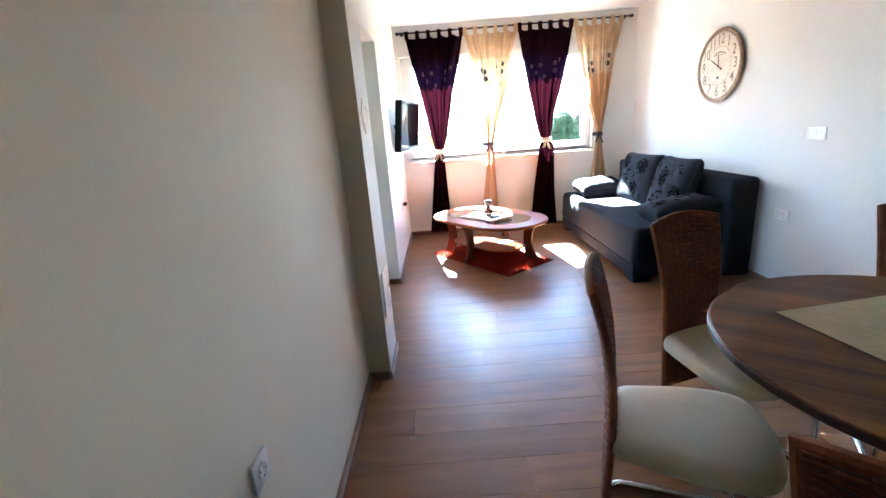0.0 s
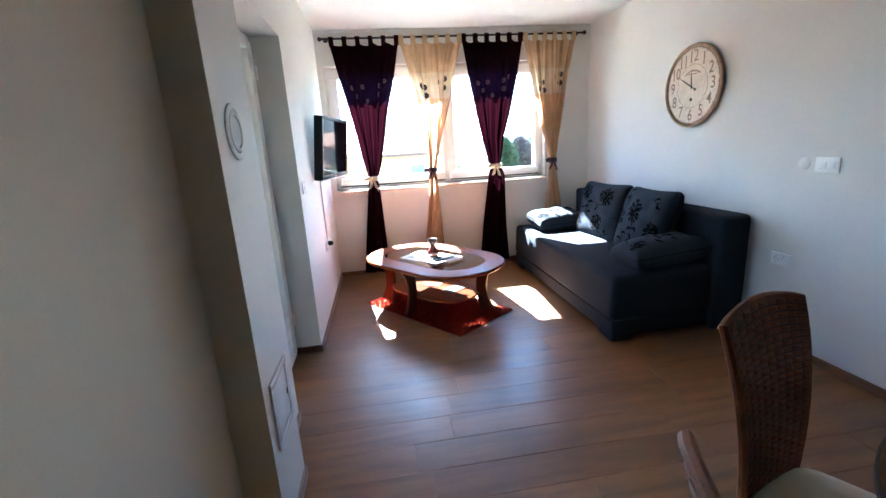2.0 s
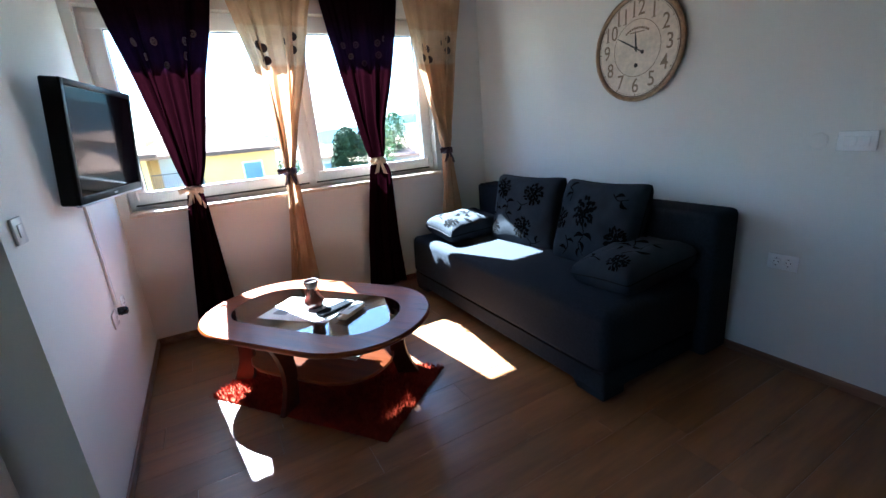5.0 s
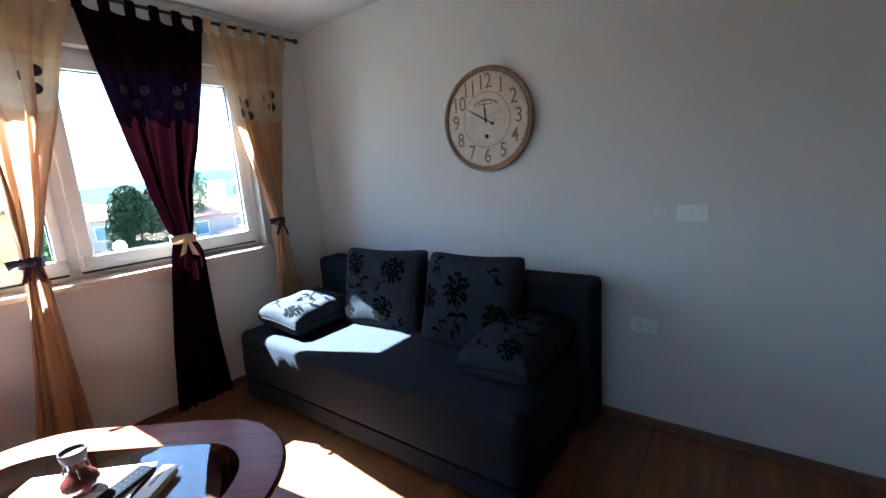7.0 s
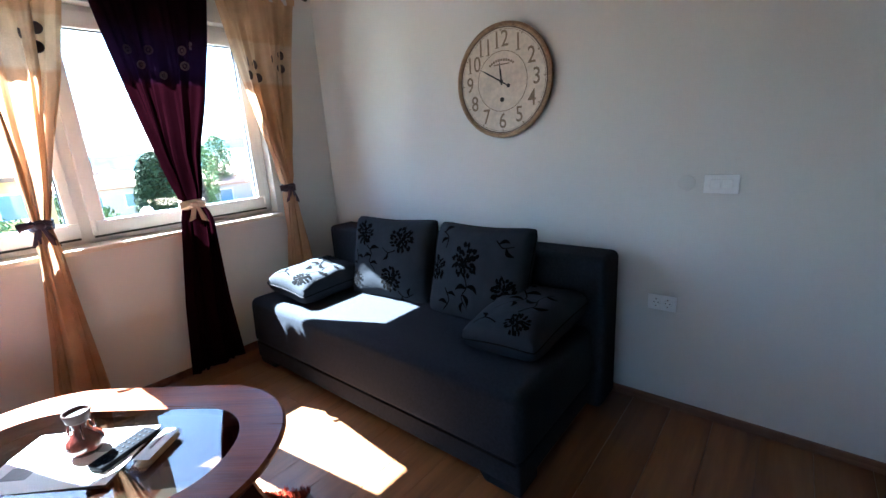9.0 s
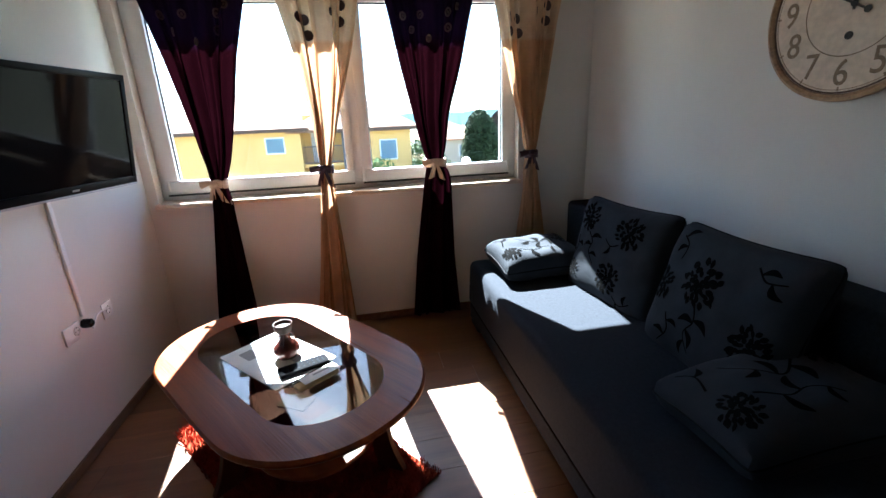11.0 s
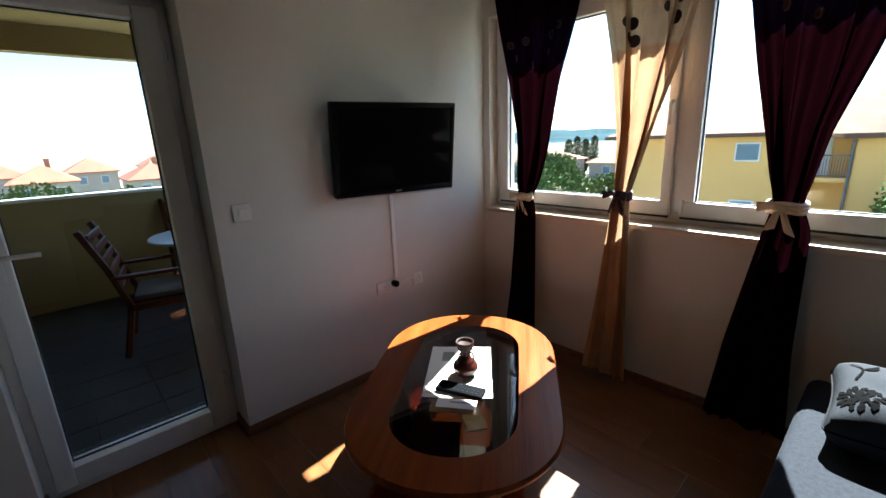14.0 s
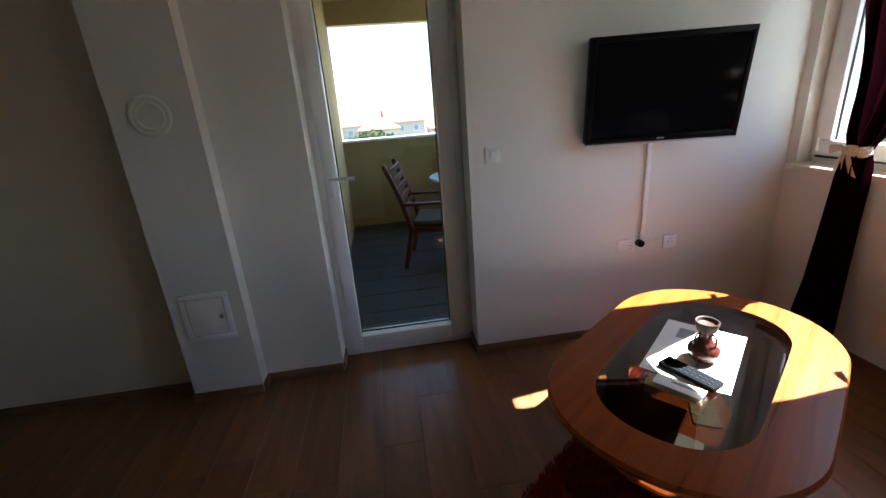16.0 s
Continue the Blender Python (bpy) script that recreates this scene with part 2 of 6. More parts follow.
M_CERAMIC2 = surface("vase_lip", (0.030, 0.015, 0.0105), 0.55, spec=0.12, vary=0.2, scale=18, bump=0.1)
M_REMOTE = surface("remote_case", (0.004, 0.0043, 0.005), 0.7, vary=0.1, bump=0.05, spec=0.02)
M_BUTTON = surface("remote_button", (0.012, 0.015, 0.020), 0.7, spec=0.03)
M_BAMBOO = surface("toothpick_wood", (0.55, 0.36, 0.16), 0.5, vary=0.2, scale=30)
M_FILM = clear_glass("clear_film", (0.93, 0.93, 0.93), 1.05)
M_WALNUT = wood("walnut", (0.034, 0.012, 0.0048), (0.215, 0.090, 0.034), 0.40, "x", 0.5, 0.03, 0.04, 17.0, spec=0.10)
M_EDGE = surface("walnut_edge", (0.05, 0.028, 0.018), 0.4, vary=0.15)
M_MAT = surface("placemat", (0.52, 0.42, 0.25), 0.7, vary=0.12, scale=30, grain=300, bump=0.5)
M_MATEDGE = surface("placemat_rim", (0.03, 0.025, 0.02), 0.7)
M_RATTAN = surface("rattan", (0.165, 0.050, 0.015), 0.5, spec=0.2, vary=0.35, scale=24, grain=180, bump=0.35, spread=0.2)
M_RATTAN_DK = surface("rattan_core", (0.035, 0.014, 0.007), 0.7, vary=0.2)
M_CREAM = surface("cream_leather", (0.60, 0.52, 0.38), 0.38, vary=0.06, scale=6, grain=260, bump=0.25)
M_RIM = surface("clock_rim", (0.32, 0.205, 0.11), 0.5, vary=0.35, scale=20, grain=90, bump=0.25)
M_FACE = surface("clock_face", (0.63, 0.54, 0.43), 0.65, vary=0.16, scale=7, grain=45, bump=0.08)
M_NUMERAL = surface("clock_ink", (0.21, 0.150, 0.095), 0.7, vary=0.25, scale=25)
M_INK = surface("black_ink", (0.02, 0.016, 0.014), 0.6)
M_BALWALL = surface("balcony_plaster", (0.265, 0.205, 0.095), 0.85, vary=0.08, scale=2, grain=120, bump=0.4, spec=0.1)
M_BALTILE = surface("balcony_tile", (0.030, 0.031, 0.031), 0.6, vary=0.18, scale=5, grain=60, bump=0.15, spread=0.1, spec=0.12)
M_REDWOOD = wood("red_garden_wood", (0.032, 0.008, 0.004), (0.095, 0.026, 0.012), 0.5, "z", 2.0, 0.15, 0.12, 12.0, spec=0.12)
M_SLATPALE = surface("pale_cushion", (0.10, 0.095, 0.088), 0.8, vary=0.1, spec=0.1)
M_TABLEBLUE = surface("pale_garden_table", (0.34, 0.40, 0.48), 0.3, vary=0.08)
M_YELLOW = surface("yellow_plaster", (0.78, 0.50, 0.19), 0.9, vary=0.07, scale=0.6, grain=18, bump=0.3, depth=0.01, spec=0.1)
M_WHITEWALL = surface("white_plaster", (0.36, 0.345, 0.32), 0.9, vary=0.08, scale=0.5, grain=12, bump=0.3, depth=0.01, spread=0.08)
M_TILE = surface("roof_tile", (0.33, 0.20, 0.14), 0.85, spec=0.08, vary=0.3, scale=1.2, grain=14, bump=0.5, depth=0.02, spread=0.2)
M_ORANGE = surface("orange_roof_tile", (0.27, 0.10, 0.055), 0.85, vary=0.3, scale=1.2, grain=14, bump=0.5, depth=0.02, spread=0.2)
M_EAVE = surface("eave_wood", (0.10, 0.055, 0.035), 0.7)
M_BLUEGLASS = surface("far_window", (0.13, 0.22, 0.31), 0.12, vary=0.15, scale=1.5, bump=0.0)
M_SHUTTER = surface("white_shutter", (0.74, 0.75, 0.76), 0.6, vary=0.05)
M_RAIL = surface("grey_rail", (0.12, 0.13, 0.15), 0.5, metal=0.3)
M_LEAF = surface("leaves", (0.075, 0.115, 0.030), 0.7, spec=0.12, vary=0.45, scale=3, grain=20, bump=0.0, spread=0.25)
M_CYPRESS = surface("cypress_leaves", (0.034, 0.050, 0.020), 0.75, spec=0.08, vary=0.4, scale=3, grain=20, bump=0.0, spread=0.15)
M_DRYLEAF = surface("withered_leaves", (0.085, 0.062, 0.048), 0.8, spec=0.08, vary=0.4, scale=3, grain=20, bump=0.0)
M_BARK = surface("bark", (0.12, 0.085, 0.06), 0.9, vary=0.3, scale=9)
M_GROUND = surface("ground", (0.17, 0.165, 0.11), 0.95, vary=0.35, scale=0.05, grain=1.2, bump=0.2, depth=0.05)
# Distance haze is mixed into the woodland colour as a pale blue-green.
M_HILL = surface("hazy_hill", (0.050, 0.080, 0.090), 0.95, spec=0.0, vary=0.34, scale=0.02, grain=0.10, bump=0.4, depth=3.0)
M_GLOBE = surface("lamp_globe", (0.85, 0.85, 0.82), 0.3, vary=0.02)


# ---- building blocks ----
def box(bm, lo, hi, bevel=0.0, seg=2, mat=None):
    """Adds a box between two corners; bevel rounds its edges."""
    lo, hi = Vector(lo), Vector(hi)
    c, s = (lo + hi) / 2, hi - lo
    g = bmesh.ops.create_cube(bm, size=1.0)
    vs = g["verts"]
    for v in vs:
        v.co = Vector((v.co.x * s.x, v.co.y * s.y, v.co.z * s.z)) + c
    if mat:
        bmesh.ops.transform(bm, matrix=mat, verts=vs)
    if bevel:
        es = list({e for v in vs for e in v.link_edges})
        bmesh.ops.bevel(bm, geom=es, offset=bevel, segments=seg, profile=0.5, affect="EDGES")
    return bm


def tube(bm, pts, radius, sides=10, closed=False):
    """A round bar along points, with one radius or one for each point."""
    pts = [Vector(p) for p in pts]
    rad = radius if isinstance(radius, (list, tuple)) else [radius] * len(pts)
    rings, up = [], None
    for i, p in enumerate(pts):
        a = pts[i - 1] if (i or closed) else p
        b = pts[(i + 1) % len(pts)] if (i + 1 < len(pts) or closed) else p
        t = (b - a).normalized()
        if up is None:
            up = t.orthogonal().normalized()
        up = (up - t * up.dot(t)).normalized()
        side = t.cross(up)
        rings.append([bm.verts.new(p + rad[i] * (math.cos(k * math.tau / sides) * up + math.sin(k * math.tau / sides) * side)) for k in range(sides)])
    for i in range(len(rings) - (0 if closed else 1)):
        r, q = rings[i], rings[(i + 1) % len(rings)]
        for k in range(sides):
            bm.faces.new((r[k], r[(k + 1) % sides], q[(k + 1) % sides], q[k]))
    if not closed:
        bm.faces.new(rings[0][::-1])
        bm.faces.new(rings[-1])
    return bm


def bend(pts, n=6):
    """Rounds the corners of a line of points."""
    pts = [Vector(p) for p in pts]
    out = [pts[0]]
    for a, b, c in zip(pts, pts[1:], pts[2:]):
        r = min((a - b).length, (c - b).length, 0.09) * 0.5
        p, q = b + (a - b).normalized() * r, b + (c - b).normalized() * r
        for k in range(n + 1):
            u = k / n
            out.append((1 - u) ** 2 * p + 2 * u * (1 - u) * b + u * u * q)
    return out + [pts[-1]]


def turned(bm, profile, sides=32, origin=(0, 0, 0)):
    """A turned body: (radius, height) rings round the z axis."""
    o = Vector(origin)
    rings = []
    for r, z in profile:
        rings.append([bm.verts.new(o + Vector((r * math.cos(k * math.tau / sides), r * math.sin(k * math.tau / sides), z))) for k in range(sides)])
    for a, b in zip(rings, rings[1:]):
        for k in range(sides):
            bm.faces.new((a[k], a[(k + 1) % sides], b[(k + 1) % sides], b[k]))
    bm.faces.new(rings[0][::-1])
    bm.faces.new(rings[-1])
    return bm


def oval(a, b, power, sides=96):
    """The outline of a rounded oval, half-axes a and b."""
    out = []
    for k in range(sides):
        c, s = math.cos(k * math.tau / sides), math.sin(k * math.tau / sides)
        out.append((a * math.copysign(abs(c) ** (2 / power), c), b * math.copysign(abs(s) ** (2 / power), s)))
    return out


def slab(bm, outline, z0, z1, round_edge=0.004, hole=None):
    """A plate with a rounded rim, with a hole if an inner outline is given."""
    n = len(outline)

    def ring(pts, shrink, z):
        return [bm.verts.new((x * shrink, y * shrink, z)) for x, y in pts]
    size = max(max(abs(x), abs(y)) for x, y in outline)
    k = 1 - round_edge / size
    outer = [ring(outline, k, z0), ring(outline, 1, z0 + round_edge), ring(outline, 1, z1 - round_edge), ring(outline, k, z1)]
    for a, b in zip(outer, outer[1:]):
        for i in range(n):
            bm.faces.new((a[i], a[(i + 1) % n], b[(i + 1) % n], b[i]))
    if hole is None:
        bm.faces.new(outer[0][::-1])
        bm.faces.new(outer[-1])
        return bm
    inner = [ring(hole, 1, z0), ring(hole, 1, z1)]
    for i in range(n):
        j = (i + 1) % n
        bm.faces.new((inner[0][j], inner[0][i], inner[1][i], inner[1][j]))
        bm.faces.new((outer[-1][i], outer[-1][j], inner[1][j], inner[1][i]))
        bm.faces.new((outer[0][j], outer[0][i], inner[0][i], inner[0][j]))
    return bm


def mesh_of(name, bm, material, smooth=True):
    bmesh.ops.recalc_face_normals(bm, faces=bm.faces)
    me = bpy.data.meshes.new(name)
    bm.to_mesh(me)
    bm.free()
    me.materials.append(material)
    if smooth:
        me.shade_smooth()
        me.set_sharp_from_angle(angle=radians(38))
    return me


def part(name, bm, material, parent=None, label="", smooth=True):
    """Links a bmesh as one mesh object, under a thing or a part."""
    ob = new(name, mesh_of(name, bm, material, smooth))
    if parent is not None:
        ob.parent = parent
    return tagged(ob, label) if label else ob


def thing(name, label, category, at=None, group="", kind=""):
    """A thing: an Empty at its base, to which parts are added."""
    ob = new(name)
    ob.empty_display_size = 0.05
    if at is not None:
        ob.matrix_basis = at
    return tagged(ob, label, category, group, kind)


def setting(name, bm, material, label="", smooth=True):
    ob = part(name, bm, material, None, "", smooth)
    return tagged(ob, label, "", "", "structure")


# ---- the room ----
XL, XR, YN, YS, H = -0.42, 2.635, 6.155, -5.2, 2.66
XO, YO = -0.75, 6.45


def wall(name, lo, hi, label, material=M_WALL):
    return setting(name, box(bmesh.new(), lo, hi), material, label, smooth=False)


wall("wall_west_near", (XO, YS - 0.2, -0.1), (-0.472, 2.605, H), "cream painted wall", M_BEIGEWALL)
wall("wall_west_pier", (XO, 2.605, -0.1), (-0.345, 2.97, H), "white painted chimney pier")
wall("wall_west_return", (-0.4718, 2.601, 0.0), (-0.3455, 2.605, H), "cream painted return of the chimney pier", M_BEIGEWALL)
wall("wall_west_middle", (XO, 2.97, -0.1), (-0.445, 3.41, H), "white painted wall beside the balcony door")
wall("wall_west_lintel", (XO, 3.41, 2.155), (XL, 4.235, H), "white painted wall over the balcony door")
wall("wall_west_far", (XO, 4.235, -0.1), (XL, YN, H), "white painted wall that holds the television")
wall("wall_east", (XR, YS - 0.2, -0.1), (XR + 0.2, YO, H), "white painted wall behind the sofa")
# Unseen closing wall, added far back so less light returns to the room.
wall("wall_south", (-0.472, YS - 0.2, -0.1), (XR, YS, H), "cream painted wall", M_UNSEENWALL)
wall("wall_north_low", (XO, YN, -0.1), (XR, YO, 0.975), "white painted wall below the window")
wall("wall_north_top", (XO, YN, 2.31), (XR, YO, H), "white painted wall above the window")
wall("wall_north_left", (XO, YN, 0.975), (-0.36, YO, 2.31), "white painted window jamb")
wall("wall_north_right", (2.09, YN, 0.975), (XR, YO, 2.31), "white painted wall beside the window")
setting("ceiling", box(bmesh.new(), (XO, YS - 0.2, H), (XR + 0.2, YO, H + 0.2)), M_CEIL, "white painted ceiling", smooth=False)
bm = bmesh.new()
box(bm, (XL + 0.002, YN - 0.018, H - 0.030), (XR - 0.002, YN, H - 0.002), 0.006)
setting("trim", bm, M_CEIL, "narrow white plaster coving over the window")
floor = setting("floor", box(bmesh.new(), (XO, YS - 0.2, -0.12), (XR + 0.2, YN, -0.006)), M_JOINT, "brown wood laminate floor", smooth=False)


def baseboards():
    runs = [((-0.472, YS), (-0.472, 2.605), 1), ((-0.472, 2.601), (-0.345, 2.601), 0), ((-0.345, 2.605), (-0.345, 2.97), 1), ((-0.445, 2.984), (-0.445, 3.41), 1), ((-0.445, 2.97), (-0.345, 2.97), 2),
            ((-0.60, 4.235), (XL, 4.235), 0), ((XL, 4.235), (XL, YN), 1), ((XL, YN), (XR, YN), 0), ((XR, YN), (XR, YS), -1), ((-0.60, 3.41), (-0.445, 3.41), 2)]
    for (x0, y0), (x1, y1), side in runs:
        d = 0.013
        bm = bmesh.new()
        if side == 1:
            box(bm, (x0, min(y0, y1) - (d if x0 != -0.472 else 0), 0.0), (x0 + d, max(y0, y1) - 0.001, 0.052), 0.004)
        elif side == -1:
            box(bm, (x0 - d, min(y0, y1), 0.0), (x0, max(y0, y1) - d, 0.052), 0.004)
        elif side == 2:
            box(bm, (x0, y0, 0.0), (x1, y0 + d, 0.052), 0.004)
        else:
            box(bm, (x0 + 0.001, y0 - d, 0.0), (x1 + (0.0 if x1 != XR else -d), y0, 0.052), 0.004)
        setting("baseboard", bm, M_BASE, "brown wood baseboard")


baseboards()


# ---- window ----
def window():
    d = 0.035
    win = setting("window_1", box(bmesh.new(), (-0.36, 6.226 + d, 0.976), (2.09, 6.279 + d, 1.019)), M_PVC, "white plastic double window with two casements")
    for lo, hi in (((-0.36, 6.205 + d, 1.02), (2.09, 6.275 + d, 1.065)), ((-0.36, 6.205 + d, 2.255), (2.09, 6.275 + d, 2.31)), ((-0.36, 6.205 + d, 1.065), (-0.318, 6.275 + d, 2.255)),
                   ((2.035, 6.205 + d, 1.065), (2.09, 6.275 + d, 2.255)), ((0.895, 6.205 + d, 1.065), (0.965, 6.275 + d, 2.255))):
        part("window_frame", box(bmesh.new(), lo, hi, 0.004), M_PVC, win)
    for x0, x1, g0, g1 in ((-0.325, 0.90, -0.238, 0.85), (0.955, 2.045, 1.025, 1.985)):
        for lo, hi in (((x0, 6.178 + d, 1.045), (x1, 6.262 + d, 1.130)), ((x0, 6.178 + d, 2.185), (x1, 6.262 + d, 2.275)), ((x0, 6.178 + d, 1.130), (g0, 6.262 + d, 2.185)), ((g1, 6.178 + d, 1.130), (x1, 6.262 + d, 2.185))):
            part("casement_bar", box(bmesh.new(), lo, hi, 0.007), M_PVC, win)
        bm = bmesh.new()
        for lo, hi in (((g0, 6.205 + d, 1.130), (g1, 6.215 + d, 1.136)), ((g0, 6.205 + d, 2.179), (g1, 6.215 + d, 2.185)), ((g0, 6.205 + d, 1.136), (g0 + 0.006, 6.215 + d, 2.179)), ((g1 - 0.006, 6.205 + d, 1.136), (g1, 6.215 + d, 2.179))):
            box(bm, lo, hi)
        part("gasket", bm, M_GASKET, win)
        bm = bmesh.new()
        box(bm, (g0, 6.216 + d, 1.130), (g1, 6.222 + d, 2.185))
        # Dark strip drawn as the shadow gap under the casement, in gasket black.
        part("shadow_gap", box(bmesh.new(), (x0 + 0.004, 6.229, 1.031), (x1 - 0.004, 6.2392, 1.046)), M_GASKET, win, "dark strip for the shadow gap below the casement", smooth=False)
        pane = part("pane", bm, M_GLASS, win, "clear window pane")
        pane.visible_shadow = False
    for x in (0.90, ):
        hd = part("window_handle", box(bmesh.new(), (x - 0.035, 6.168 + d, 1.60), (x - 0.005, 6.178 + d, 1.68), 0.003), M_PVC, win, "white window handle")
        part("lever", tube(bmesh.new(), bend([(x - 0.02, 6.170 + d, 1.66), (x - 0.02, 6.135 + d, 1.66), (x - 0.02, 6.135 + d, 1.54)]), 0.009), M_PVC, hd)
    for x in (-0.30, 0.97, 2.03):
        part("hinge", tube(bmesh.new(), [(x, 6.172 + d, 1.07), (x, 6.172 + d, 1.14)], 0.009), M_PVC, win)
    bm = bmesh.new()
    box(bm, (-0.36, 6.083, 0.973), (2.09, 6.262, 1.003), 0.006)
    part("window_sill", bm, M_MARBLE, win, "narrow pale stone window sill")
    bm = bmesh.new()
    box(bm, (-0.36, 6.315, 0.975), (2.09, 6.54, 1.0), 0.004)
    part("outer_sill", bm, M_MARBLE, win)
    return win


window()


# ---- balcony door ----
def balcony_door():
    door = setting("door_1", box(bmesh.new(), (-0.70, 3.41, -0.005), (-0.60, 4.235, 0.03), 0.004), M_PVC, "white plastic balcony door with a tall glass pane, closed")
    for lo, hi in (((-0.70, 3.41, 0.03), (-0.605, 3.46, 2.155)), ((-0.70, 4.185, 0.03), (-0.605, 4.235, 2.155)), ((-0.70, 3.46, 2.105), (-0.605, 4.185, 2.155))):
        part("door_frame", box(bmesh.new(), lo, hi, 0.004), M_PVC, door)
    for lo, hi in (((-0.685, 3.45, 0.035), (-0.585, 3.525, 2.115)), ((-0.685, 4.10, 0.035), (-0.585, 4.195, 2.115)), ((-0.685, 3.525, 0.035), (-0.585, 4.10, 0.128)), ((-0.685, 3.525, 2.062), (-0.585, 4.10, 2.115))):
        part("door_bar", box(bmesh.new(), lo, hi, 0.007), M_PVC, door)
    bm = bmesh.new()
    for lo, hi in (((-0.652, 3.525, 0.128), (-0.642, 3.531, 2.062)), ((-0.652, 4.094, 0.128), (-0.642, 4.10, 2.062)), ((-0.652, 3.531, 0.128), (-0.642, 4.094, 0.134)), ((-0.652, 3.531, 2.056), (-0.642, 4.094, 2.062))):
        box(bm, lo, hi)
    part("gasket", bm, M_GASKET, door)
    pane = part("pane", box(bmesh.new(), (-0.662, 3.525, 0.128), (-0.655, 4.10, 2.062)), M_GLASS, door, "clear glass pane")
    pane.visible_shadow = False
    hd = part("door_handle", box(bmesh.new(), (-0.587, 3.474, 1.02), (-0.577, 3.502, 1.17), 0.003), M_PVC, door, "white door handle")
    part("lever", tube(bmesh.new(), bend([(-0.58, 3.488, 1.13), (-0.535, 3.488, 1.13), (-0.535, 3.62, 1.125)]), 0.010), M_PVC, hd)
    for z in (0.25, 1.9):
        part("hinge", tube(bmesh.new(), [(-0.58, 4.197, z), (-0.58, 4.197, z + 0.08)], 0.010), M_PVC, door)


balcony_door()


# ---- curtains ----
def lerp_rows(rows, z):
    """Left and right edge at a height, eased between the given rows (from top to bottom)."""
    for (z0, a0, b0), (z1, a1, b1) in zip(rows, rows[1:]):
        if z1 <= z <= z0:
            u = (z0 - z) / (z0 - z1)
            return a0 + (a1 - a0) * u, b0 + (b1 - b0) * u
    return rows[-1][1:]


def soft_rows(rows, z):
    acc = [0.0, 0.0]
    for k in range(-3, 4):
        a, b = lerp_rows(rows, min(rows[0][0], max(rows[-1][0], z + k * 0.012)))
        acc[0] += a / 7
        acc[1] += b / 7
    return acc


